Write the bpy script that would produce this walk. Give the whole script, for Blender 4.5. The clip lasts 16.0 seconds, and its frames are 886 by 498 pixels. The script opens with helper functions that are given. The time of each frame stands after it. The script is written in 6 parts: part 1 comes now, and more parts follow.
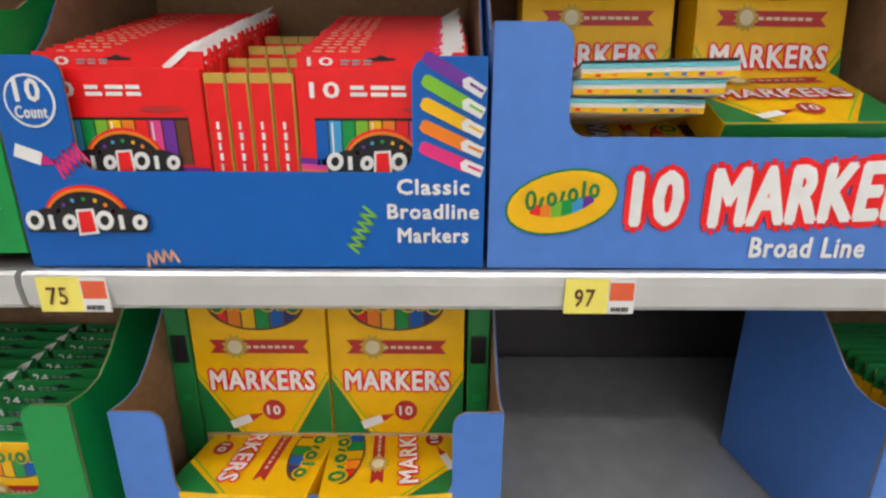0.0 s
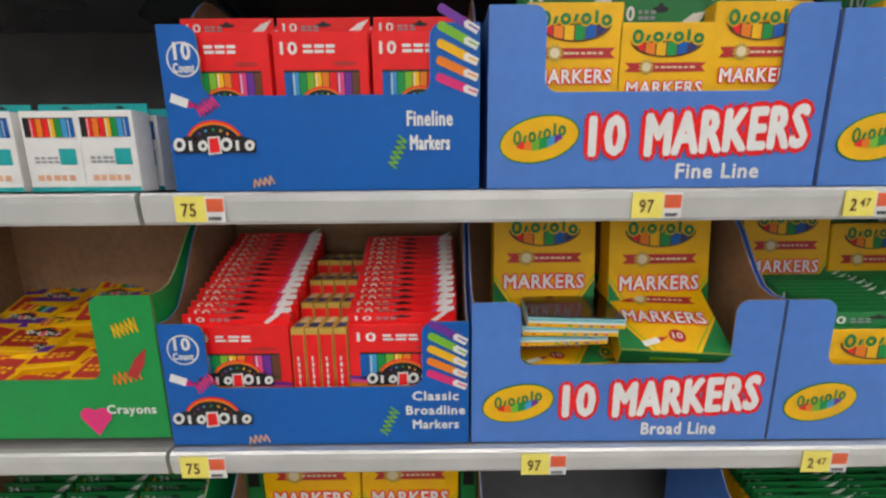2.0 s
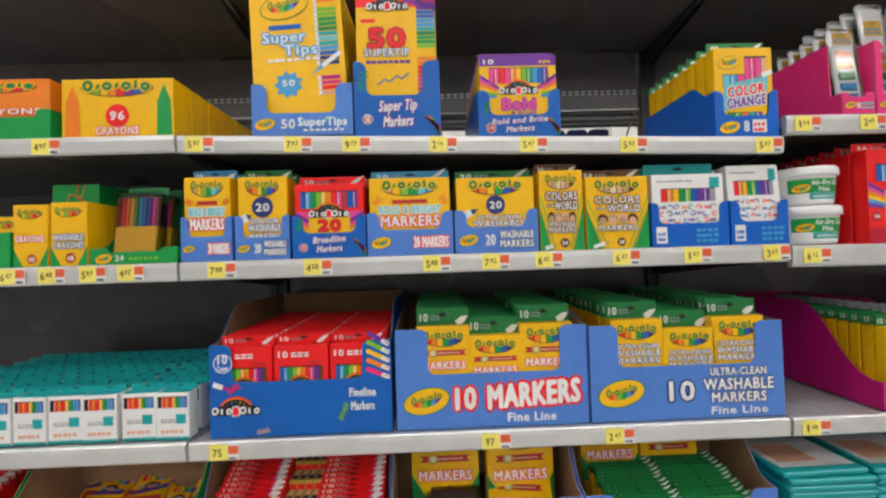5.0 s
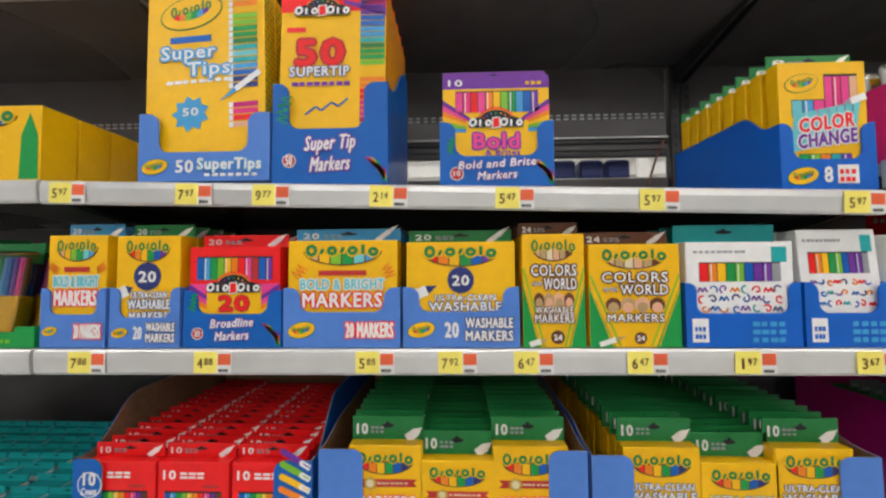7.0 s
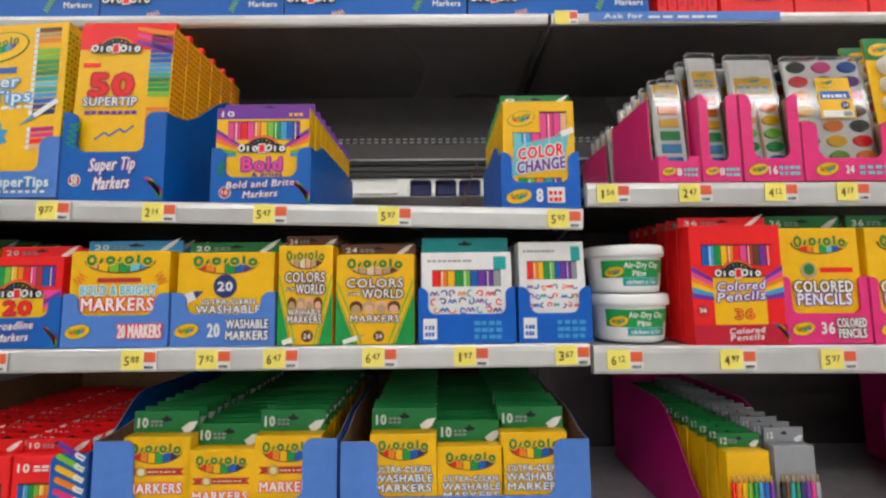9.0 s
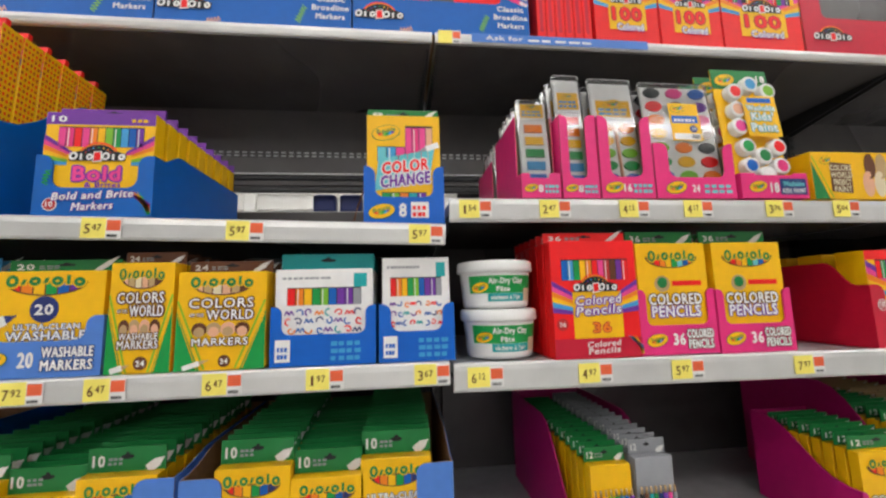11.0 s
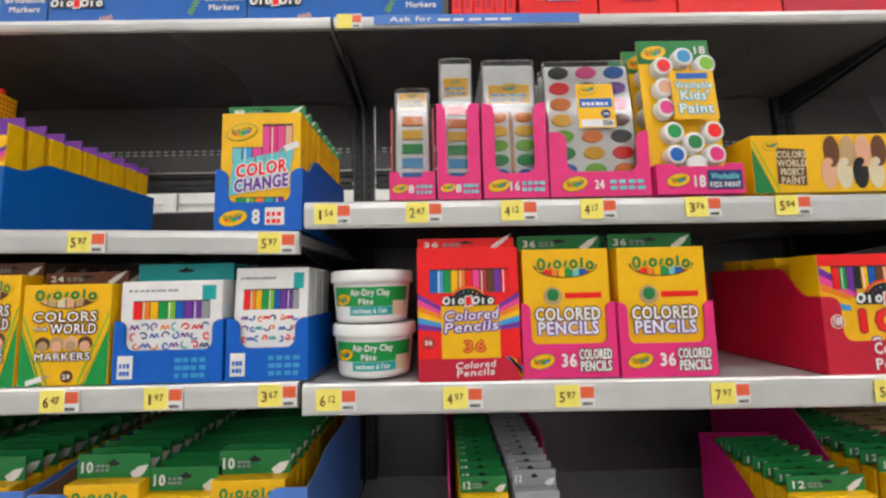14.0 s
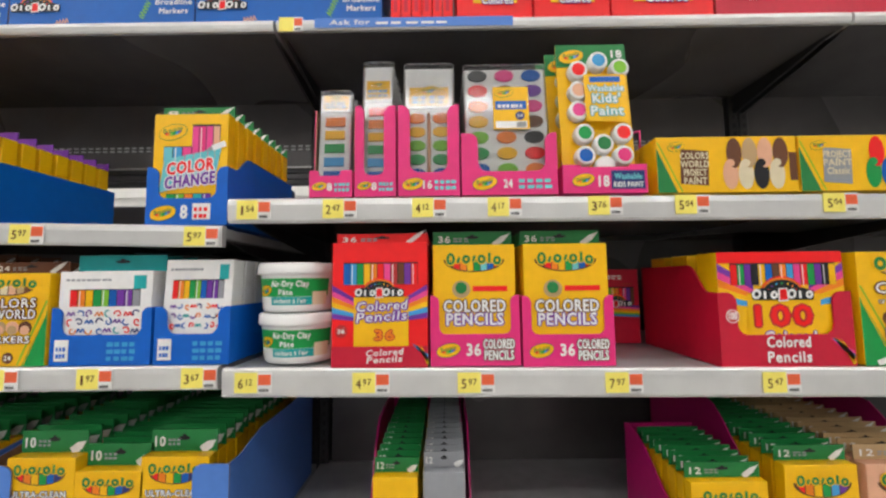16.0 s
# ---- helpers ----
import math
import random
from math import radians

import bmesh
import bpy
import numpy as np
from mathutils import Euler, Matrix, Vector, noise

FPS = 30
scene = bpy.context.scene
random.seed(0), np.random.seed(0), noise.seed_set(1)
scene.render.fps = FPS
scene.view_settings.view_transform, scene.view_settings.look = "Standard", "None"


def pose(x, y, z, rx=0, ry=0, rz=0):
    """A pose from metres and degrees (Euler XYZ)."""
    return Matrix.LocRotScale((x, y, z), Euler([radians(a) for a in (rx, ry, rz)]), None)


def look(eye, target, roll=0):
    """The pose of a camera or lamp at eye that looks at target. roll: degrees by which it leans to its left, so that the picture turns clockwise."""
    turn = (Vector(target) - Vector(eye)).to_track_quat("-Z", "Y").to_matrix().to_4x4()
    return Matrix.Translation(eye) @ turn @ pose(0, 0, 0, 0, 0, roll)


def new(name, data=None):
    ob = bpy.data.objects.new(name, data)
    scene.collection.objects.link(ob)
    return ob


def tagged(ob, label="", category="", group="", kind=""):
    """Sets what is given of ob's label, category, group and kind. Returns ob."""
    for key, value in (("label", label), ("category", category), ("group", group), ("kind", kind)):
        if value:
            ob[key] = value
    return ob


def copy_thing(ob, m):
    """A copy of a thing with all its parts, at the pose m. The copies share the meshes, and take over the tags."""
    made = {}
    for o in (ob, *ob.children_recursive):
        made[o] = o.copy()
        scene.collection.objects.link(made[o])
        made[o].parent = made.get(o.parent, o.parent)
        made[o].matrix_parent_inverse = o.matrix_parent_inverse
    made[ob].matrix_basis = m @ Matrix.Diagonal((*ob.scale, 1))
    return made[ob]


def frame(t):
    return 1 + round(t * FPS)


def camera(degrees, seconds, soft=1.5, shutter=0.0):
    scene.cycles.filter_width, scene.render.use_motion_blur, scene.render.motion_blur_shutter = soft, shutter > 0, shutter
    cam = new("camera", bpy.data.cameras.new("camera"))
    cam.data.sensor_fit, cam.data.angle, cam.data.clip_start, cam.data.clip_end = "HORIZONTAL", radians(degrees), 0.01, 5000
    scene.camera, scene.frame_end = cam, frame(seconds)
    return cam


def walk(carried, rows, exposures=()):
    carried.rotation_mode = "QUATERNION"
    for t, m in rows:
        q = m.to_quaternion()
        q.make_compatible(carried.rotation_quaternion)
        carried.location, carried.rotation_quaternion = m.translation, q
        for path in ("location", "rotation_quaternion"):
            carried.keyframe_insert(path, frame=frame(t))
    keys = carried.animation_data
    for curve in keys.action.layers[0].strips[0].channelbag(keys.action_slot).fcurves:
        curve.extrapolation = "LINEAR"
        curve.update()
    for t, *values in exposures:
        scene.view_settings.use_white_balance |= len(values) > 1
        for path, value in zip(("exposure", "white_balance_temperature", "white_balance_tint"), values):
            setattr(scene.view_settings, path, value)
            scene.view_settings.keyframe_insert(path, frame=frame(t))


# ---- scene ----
cam = camera(97.4, 16.0, 2.4)
PATH = [
    (0, (0.344, -0.318, 0.871), (0.342, 1.629, 0.414), 0.2),
    (0.5, (0.333, -0.306, 0.938), (0.327, 1.65, 0.521), 0.1),
    (1, (0.327, -0.299, 0.981), (0.318, 1.666, 0.608), -0.2),
    (1.5, (0.337, -0.319, 1.036), (0.327, 1.65, 0.685), -0.6),
    (2, (0.346, -0.456, 1.133), (0.349, 1.51, 0.761), -0.5),
    (2.5, (0.368, -0.574, 1.218), (0.363, 1.395, 0.869), -0.7),
    (3, (0.369, -0.765, 1.307), (0.408, 1.209, 0.987), -0.6),
    (3.5, (0.389, -0.805, 1.348), (0.43, 1.179, 1.097), -0.7),
    (4, (0.421, -0.797, 1.395), (0.449, 1.199, 1.265), -1.2),
    (4.5, (0.453, -0.796, 1.437), (0.479, 1.203, 1.399), -1.6),
    (5, (0.49, -0.786, 1.477), (0.535, 1.213, 1.512), -1.8),
    (5.2, (0.502, -0.766, 1.496), (0.549, 1.233, 1.551), -1.7),
    (7.3, (0.662, -0.558, 1.601), (0.566, 1.437, 1.694), -0.5),
    (7.5, (0.703, -0.563, 1.594), (0.588, 1.431, 1.683), -0.6),
    (8, (0.807, -0.587, 1.595), (0.67, 1.406, 1.673), -0.5),
    (8.5, (0.897, -0.614, 1.588), (0.819, 1.382, 1.688), -0.4),
    (9, (0.98, -0.643, 1.582), (0.995, 1.35, 1.752), -0.6),
    (9.5, (1.027, -0.672, 1.587), (1.136, 1.316, 1.775), -1.0),
    (10, (1.06, -0.686, 1.591), (1.245, 1.295, 1.791), -1.4),
    (10.2, (1.066, -0.677, 1.572), (1.29, 1.293, 1.836), -1.5),
    (12.3, (1.315, -0.582, 1.604), (1.505, 1.398, 1.811), -1.8),
    (12.5, (1.327, -0.577, 1.606), (1.499, 1.405, 1.808), -1.8),
    (13, (1.344, -0.568, 1.602), (1.477, 1.417, 1.811), -1.9),
    (13.5, (1.369, -0.569, 1.615), (1.461, 1.418, 1.818), -1.8),
    (14, (1.43, -0.587, 1.615), (1.457, 1.404, 1.804), -1.3),
    (14.5, (1.48, -0.597, 1.611), (1.448, 1.396, 1.77), -0.8),
    (15, (1.51, -0.599, 1.602), (1.461, 1.395, 1.752), -0.6),
    (15.5, (1.545, -0.608, 1.608), (1.507, 1.386, 1.764), -0.6),
    (16, (1.579, -0.623, 1.609), (1.572, 1.37, 1.773), -0.7),
]
walk(cam, [(t, look(eye, target, roll)) for t, eye, target, roll in PATH], ((0.0, 0.08), (1.0, -0.05), (2.0, -0.14), (3.0, -0.08), (9.5, -0.12), (12.5, -0.04), (16.0, -0.06)))

# ---- light ----
world = bpy.data.worlds.new("store_air")
scene.world = world
world.use_nodes = True
world.node_tree.nodes["Background"].inputs[0].default_value = (0.9, 0.95, 1.0, 1)
world.node_tree.nodes["Background"].inputs[1].default_value = 0.14
scene.view_settings.exposure = 0.0
LAMP_POWER = 16.2


# ---- materials ----
def mat(name, rgb, rough=0.5, metal=0.0, vary=0.10, scale=40.0, bump=0.0, emit=0.0, coat=0.0):
    """A painted or printed surface: base colour with two scales of noise, worn gloss and fine relief."""
    if name in bpy.data.materials:
        return bpy.data.materials[name]
    m = bpy.data.materials.new(name)
    m.use_nodes = True
    nt = m.node_tree
    b = nt.nodes["Principled BSDF"]
    b.inputs["Metallic"].default_value = metal
    b.inputs["Specular IOR Level"].default_value = 0.32
    b.inputs["Coat Weight"].default_value = coat
    b.inputs["Coat Roughness"].default_value = 0.15
    tc = nt.nodes.new("ShaderNodeTexCoord")
    n1 = nt.nodes.new("ShaderNodeTexNoise")
    n1.inputs["Scale"].default_value = scale
    n1.inputs["Detail"].default_value = 6
    n2 = nt.nodes.new("ShaderNodeTexNoise")
    n2.inputs["Scale"].default_value = scale / 9
    add = nt.nodes.new("ShaderNodeMath")
    add.operation = "ADD"
    ramp = nt.nodes.new("ShaderNodeMapRange")
    ramp.inputs[1].default_value, ramp.inputs[2].default_value = 0.7, 1.3
    ramp.inputs[3].default_value, ramp.inputs[4].default_value = 1 - vary, 1 + vary
    mul = nt.nodes.new("ShaderNodeVectorMath")
    mul.operation = "SCALE"
    mul.inputs[0].default_value = rgb
    for n in (n1, n2):
        nt.links.new(tc.outputs["Object"], n.inputs["Vector"])
    nt.links.new(n1.outputs["Fac"], add.inputs[0])
    nt.links.new(n2.outputs["Fac"], add.inputs[1])
    nt.links.new(add.outputs[0], ramp.inputs[0])
    nt.links.new(ramp.outputs[0], mul.inputs["Scale"])
    nt.links.new(mul.outputs[0], b.inputs["Base Color"])
    rr = nt.nodes.new("ShaderNodeMapRange")
    rr.inputs[3].default_value, rr.inputs[4].default_value = max(0.02, rough - 0.08), min(1, rough + 0.08)
    nt.links.new(n2.outputs["Fac"], rr.inputs[0])
    nt.links.new(rr.outputs[0], b.inputs["Roughness"])
    if bump:
        bp = nt.nodes.new("ShaderNodeBump")
        bp.inputs["Strength"].default_value = bump
        bp.inputs["Distance"].default_value = 0.002
        nt.links.new(n1.outputs["Fac"], bp.inputs["Height"])
        nt.links.new(bp.outputs[0], b.inputs["Normal"])
    if emit:
        b.inputs["Emission Color"].default_value = (*rgb, 1)
        b.inputs["Emission Strength"].default_value = emit
    return m


def ink(name, rgb):
    return mat(name, rgb, 0.42, 0, 0.06, 60, coat=0.06)


C = {k: ink("print_" + k, v) for k, v in {
    "yellow": (0.88, 0.49, 0.002), "green": (0.014, 0.20, 0.05), "lime": (0.20, 0.50, 0.03), "kelly": (0.005, 0.30, 0.06),
    "red": (0.86, 0.010, 0.012), "brick": (0.50, 0.03, 0.03), "white": (0.80, 0.79, 0.77), "blue": (0.0, 0.11, 0.45),
    "peri": (0.078, 0.212, 0.61), "navy": (0.02, 0.035, 0.16), "black": (0.012, 0.012, 0.014), "orange": (0.85, 0.22, 0.01),
    "pink": (0.80, 0.06, 0.28), "purple": (0.16, 0.03, 0.32), "magenta": (0.55, 0.008, 0.17), "sky": (0.05, 0.32, 0.62),
    "teal": (0.01, 0.36, 0.36), "brown": (0.14, 0.05, 0.02), "tan": (0.50, 0.33, 0.16), "grey": (0.30, 0.31, 0.33),
    "gold": (0.55, 0.36, 0.06), "crimson": (0.55, 0.008, 0.035), "peach": (0.75, 0.40, 0.25), "aqua": (0.15, 0.55, 0.60),
    "hot": (0.78, 0.03, 0.20), "royal": (0.0, 0.11, 0.52), "cream": (0.72, 0.62, 0.42)}.items()}
KRAFT = mat("kraft_card", (0.34, 0.20, 0.11), 0.85, 0, 0.18, 90, 0.1)
STEEL = mat("shelf_lip_steel", (0.66, 0.66, 0.645), 0.30, 0.55, 0.10, 14, 0.02)
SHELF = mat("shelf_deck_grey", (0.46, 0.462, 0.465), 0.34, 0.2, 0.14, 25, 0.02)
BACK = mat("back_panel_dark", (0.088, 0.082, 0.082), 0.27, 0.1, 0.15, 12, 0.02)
UPRIGHT = mat("upright_dark_steel", (0.05, 0.05, 0.052), 0.4, 0.5, 0.2, 30)
PLASTIC = mat("white_plastic_tub", (0.80, 0.80, 0.78), 0.28, 0, 0.04, 20, coat=0.2)
TAG_Y = mat("tag_yellow", (0.92, 0.80, 0.16), 0.4, 0, 0.06, 50)
TAG_R = mat("tag_red", (0.80, 0.13, 0.05), 0.4, 0, 0.06, 50)
FLOOR = mat("polished_floor", (0.58, 0.57, 0.55), 0.25, 0, 0.12, 3)
CEIL = mat("ceiling_paint", (0.75, 0.75, 0.75), 0.9, 0, 0.06, 2)
GLOW = mat("lamp_diffuser", (1.0, 0.975, 0.95), 0.5, 0, 0.0, 1, emit=LAMP_POWER)
SHEEN = mat("far_white_steel", (0.84, 0.83, 0.79), 0.4, 0.0, 0.06, 10)
CLEAR = bpy.data.materials.new("clear_blister")
CLEAR.use_nodes = True
_n = CLEAR.node_tree
_t, _g, _x = (_n.nodes.new(k) for k in ("ShaderNodeBsdfTransparent", "ShaderNodeBsdfGlossy", "ShaderNodeMixShader"))
_f = _n.nodes.new("ShaderNodeFresnel")
_g.inputs["Roughness"].default_value = 0.09
_t.inputs[0].default_value = (0.97, 0.98, 0.98, 1)
_a = _n.nodes.new("ShaderNodeMath")
_a.operation = "ADD"
_a.inputs[1].default_value = 0.03
_n.links.new(_f.outputs[0], _a.inputs[0])
_n.links.new(_a.outputs[0], _x.inputs[0])
_n.links.new(_t.outputs[0], _x.inputs[1])
_n.links.new(_g.outputs[0], _x.inputs[2])
_n.links.new(_x.outputs[0], _n.nodes["Material Output"].inputs["Surface"])
INKS = ["red", "orange", "yellow", "kelly", "sky", "blue", "purple", "pink", "brown", "black"]

# ---- mesh building ----
_fonts = {}


def glyphs(s, bold):
    """Flat mesh of a line of the built-in font: points and faces, centred, with its extent."""
    key = (s, bold)
    if key not in _fonts:
        cu = bpy.data.curves.new("line", "FONT")
        cu.body, cu.size, cu.align_x, cu.resolution_u, cu.offset = s, 1.0, "CENTER", 2, bold
        cu.space_character = 1.10
        ob = bpy.data.objects.new("line", cu)
        scene.collection.objects.link(ob)
        bpy.context.view_layer.update()
        me = bpy.data.meshes.new_from_object(ob.evaluated_get(bpy.context.evaluated_depsgraph_get()))
        pts = [(v.co.x, v.co.y) for v in me.vertices]
        faces = [tuple(p.vertices) for p in me.polygons]
        bpy.data.objects.remove(ob)
        bpy.data.curves.remove(cu)
        bpy.data.meshes.remove(me)
        _fonts[key] = (pts, faces)
    return _fonts[key]


class Shape:
    """Collects faces and their materials; prints lie on the front (towards -y), in x and z."""

    def __init__(self):
        self.v, self.f, self.m, self.mats, self.smooth, self.tags, self.tag = [], [], [], [], [], [], "picture"

    def slot(self, material):
        if material not in self.mats:
            self.mats.append(material)
        return self.mats.index(material)

    def add(self, pts, faces, material, smooth=False):
        n, k = len(self.v), self.slot(material)
        self.v += pts
        self.f += [tuple(n + i for i in f) for f in faces]
        self.m += [k] * len(faces)
        self.smooth += [smooth] * len(faces)
        self.tags += [self.tag] * len(faces)
        return self

    def box(self, x0, x1, y0, y1, z0, z1, material, b=0.0):
        if b:
            xs, ys, zs = (x0, x1), (y0, y1), (z0, z1)
            ring = [(x0 + b, y0), (x1 - b, y0), (x1, y0 + b), (x1, y1 - b), (x1 - b, y1), (x0 + b, y1), (x0, y1 - b), (x0, y0 + b)]
            cx, cy = (x0 + x1) / 2, (y0 + y1) / 2
            kx, ky = 1 - 2 * b / (x1 - x0), 1 - 2 * b / (y1 - y0)
            inner = [(cx + (x - cx) * kx, cy + (y - cy) * ky) for x, y in ring]
            pts = [(x, y, z0) for x, y in inner] + [(x, y, z0 + b) for x, y in ring] + [(x, y, z1 - b) for x, y in ring] + [(x, y, z1) for x, y in inner]
            fs = [tuple(range(7, -1, -1)), tuple(range(24, 32))]
            for r in range(3):
                fs += [(8 * r + i, 8 * r + (i + 1) % 8, 8 * r + 8 + (i + 1) % 8, 8 * r + 8 + i) for i in range(8)]
            return self.add(pts, fs, material)
        pts = [(x, y, z) for z in (z0, z1) for x, y in ((x0, y0), (x1, y0), (x1, y1), (x0, y1))]
        return self.add(pts, [(3, 2, 1, 0), (4, 5, 6, 7), (0, 1, 5, 4), (1, 2, 6, 5), (2, 3, 7, 6), (3, 0, 4, 7)], material)

    def prism(self, outline, axis, a, b, material):
        """An outline of 2D points drawn out along an axis from a to b."""
        n = len(outline)
        put = {"x": lambda p, c: (c, p[0], p[1]), "y": lambda p, c: (p[0], c, p[1]), "z": lambda p, c: (p[0], p[1], c)}[axis]
        pts = [put(p, a) for p in outline] + [put(p, b) for p in outline]
        fs = [tuple(range(n)), tuple(range(2 * n - 1, n - 1, -1))] + [(i, n + i, n + (i + 1) % n, (i + 1) % n) for i in range(n)]
        return self.add(pts, fs, material)

    def lathe(self, cx, cy, profile, material, n=28):
        pts = [(cx + r * math.cos(6.2832 * i / n), cy + r * math.sin(6.2832 * i / n), z) for r, z in profile for i in range(n)]
        fs = [(k * n + i, k * n + (i + 1) % n, k * n + n + (i + 1) % n, k * n + n + i) for k in range(len(profile) - 1) for i in range(n)]
        self.add(pts, fs, material, True)
        return self

    def rod(self, p, q, r, material, n=8):
        p, q = Vector(p), Vector(q)
        d = (q - p).normalized()
        s = d.orthogonal().normalized()
        u = d.cross(s)
        ring = [s * r * math.cos(6.2832 * i / n) + u * r * math.sin(6.2832 * i / n) for i in range(n)]
        pts = [tuple(p + c) for c in ring] + [tuple(q + c) for c in ring]
        fs = [(i, (i + 1) % n, n + (i + 1) % n, n + i) for i in range(n)]
        return self.add(pts, fs + [tuple(range(n - 1, -1, -1)), tuple(range(n, 2 * n))], material, True)

    # prints, in x and z on the front
    def flat(self, pts, colour, layer=1):
        return self.add([(x, -0.0004 * layer, z) for x, z in pts], [tuple(range(len(pts)))], C[colour])

    def rect(self, x0, x1, z0, z1, colour, layer=1):
        return self.flat([(x0, z0), (x1, z0), (x1, z1), (x0, z1)], colour, layer)

    def oval(self, x, z, rx, rz, colour, layer=1, turn=0.0, a0=0.0, a1=360.0, n=24):
        c, s = math.cos(radians(turn)), math.sin(radians(turn))
        pts = []
        for i in range(n + (a1 - a0 < 360)):
            a = radians(a0 + (a1 - a0) * i / n)
            p, q = rx * math.cos(a), rz * math.sin(a)
            pts.append((x + c * p - s * q, z + s * p + c * q))
        return self.flat(pts, colour, layer)

    def star(self, x, z, r, colour, layer=1, n=12):
        return self.flat([(x + (r if i % 2 else 0.72 * r) * math.cos(math.pi * i / n), z + (r if i % 2 else 0.72 * r) * math.sin(math.pi * i / n)) for i in range(2 * n)], colour, layer)

    def stroke(self, pts, width, colour, layer=1):
        for (x0, z0), (x1, z1) in zip(pts, pts[1:]):
            d = math.hypot(x1 - x0, z1 - z0) or 1
            a, b = (z0 - z1) / d * width / 2, (x1 - x0) / d * width / 2
            self.flat([(x0 - a, z0 - b), (x1 - a, z1 - b), (x1 + a, z1 + b), (x0 + a, z0 + b)], colour, layer)
        return self

    def text(self, s, x, z, w, h, colour, layer=3, edge="", fat=0.026, slope=0.0, shear=0.0, grow=0.06):
        """A line centred on x with its foot at z, w wide and h high; edge: an outline's colour."""
        base = glyphs(s, 0.0)[0]
        x0, x1 = min(p[0] for p in base), max(p[0] for p in base)
        kx, kz, mid = w / (x1 - x0), h / 0.72, (x0 + x1) / 2
        was, self.tag = self.tag, "lettering:%d" % len(self.f)
        pts, faces = glyphs(s, 0.0)
        out = [((px - mid) * kx + shear * pz * kz, pz * kz) for px, pz in pts]
        out = [(x + p, z + q + slope * p) for p, q in out]
        if edge:
            e = (grow + fat) * h * 1.6
            for k in range(8):
                dx, dz = e * math.cos(math.pi * k / 4), e * math.sin(math.pi * k / 4)
                self.add([(p + dx, -0.0004 * (layer - 1) - 0.00003 * k, q + dz) for p, q in out], faces, C[edge])
        count = 6 if h > 0.006 else 2
        for k in range(count):
            dx, dz = fat * h * 1.6 * math.cos(6.2832 * k / count), fat * h * 1.6 * math.sin(6.2832 * k / count)
            self.add([(p + dx, -0.0004 * layer - 0.00003 * k, q + dz) for p, q in out], faces, C[colour])
        self.tag = was
        return self

    def bars(self, x, z, w, h, colour, layer=2, rows=1, n=4):
        """Small writing that cannot be read: rows of short bars."""
        rnd = random.Random(int(1e4 * (x + 3 * z)) + n)
        was, self.tag = self.tag, "small_print:%d" % len(self.f)
        for r in range(rows):
            a, zz = x - w / 2, z + h * (rows - 1 - r) / rows
            step = w / n
            for i in range(n):
                self.rect(a + i * step, a + (i + rnd.uniform(0.6, 0.88)) * step, zz, zz + 0.6 * h / rows, colour, layer)
        self.tag = was
        return self

    def merge(self, other, dy=0.0):
        n = len(self.v)
        self.v += [(p, q + dy, r) for p, q, r in other.v]
        self.f += [tuple(i + n for i in f) for f in other.f]
        self.m += [self.slot(other.mats[k]) for k in other.m]
        self.smooth += other.smooth
        self.tags += other.tags
        return self

    def pick(self, tag):
        """The faces drawn under one tag, as a shape of their own."""
        out, seen = Shape(), {}
        for f, k, q in zip(self.f, self.m, self.tags):
            if q == tag:
                for i in f:
                    if i not in seen:
                        seen[i] = len(out.v)
                        out.v.append(self.v[i])
                out.f.append(tuple(seen[i] for i in f))
                out.m.append(out.slot(self.mats[k]))
                out.smooth.append(False)
        return out

    def singles(self):
        """Each face as a shape of its own."""
        for f, k in zip(self.f, self.m):
            yield Shape().add([self.v[i] for i in f], [tuple(range(len(f)))], self.mats[k])

    def mesh(self, name):
        me = bpy.data.meshes.new(name)
        me.from_pydata(self.v, [], self.f)
        for m in self.mats:
            me.materials.append(m)
        me.polygons.foreach_set("material_index", self.m)
        me.polygons.foreach_set("use_smooth", self.smooth)
        me.update()
        return me


def part(name, shape, parent, label=""):
    ob = new(name, shape.mesh(name))
    ob.parent = parent
    return tagged(ob, label)


def prints(shape, parent):
    """The printing on a front, one part for each kind: picture, window, mark and lettering."""
    pane = parent
    for tag in dict.fromkeys(shape.tags):
        name = tag.split(":")[0]
        if name == "window/barrel":
            part("marker_barrel", shape.pick(tag), pane)
        elif name == "picture" and shape.tags.count(tag) <= 12:
            for one in shape.pick(tag).singles():
                part("picture", one, parent)
        elif name in ("small_print", "picture"):
            tagged(part(name, shape.pick(tag), parent), kind="stuff")
        else:
            made = part(name, shape.pick(tag), parent)
            pane = made if name == "window" else pane


def thing(name, m, label, category, group=""):
    ob = new(name)
    ob.empty_display_size = 0.02
    ob.matrix_basis = m
    return tagged(ob, label, category, group)


def structure(name, shape, label=""):
    return tagged(new(name, shape.mesh(name)), label, kind="structure")


# ---- setting: floor, ceiling, walls, lamps ----
structure("floor", Shape().box(-6, 8, -9.5, 5, -0.1, 0, FLOOR), "polished pale grey concrete store floor")
structure("ceiling", Shape().box(-6, 8, -9.5, 5, 4.6, 4.7, CEIL), "plain pale grey store ceiling")
structure("wall_west", Shape().box(-6.1, -6, -9.5, 5, 0, 4.6, CEIL), "plain pale store wall")
structure("wall_east", Shape().box(8, 8.1, -9.5, 5, 0, 4.6, CEIL), "plain pale store wall")
structure("wall_south", Shape().box(-6, 8, -9.6, -9.5, 0, 4.6, CEIL), "plain pale store wall")
structure("wall_north", Shape().box(-6, 8, 5, 5.1, 0, 4.6, CEIL), "plain pale store wall")
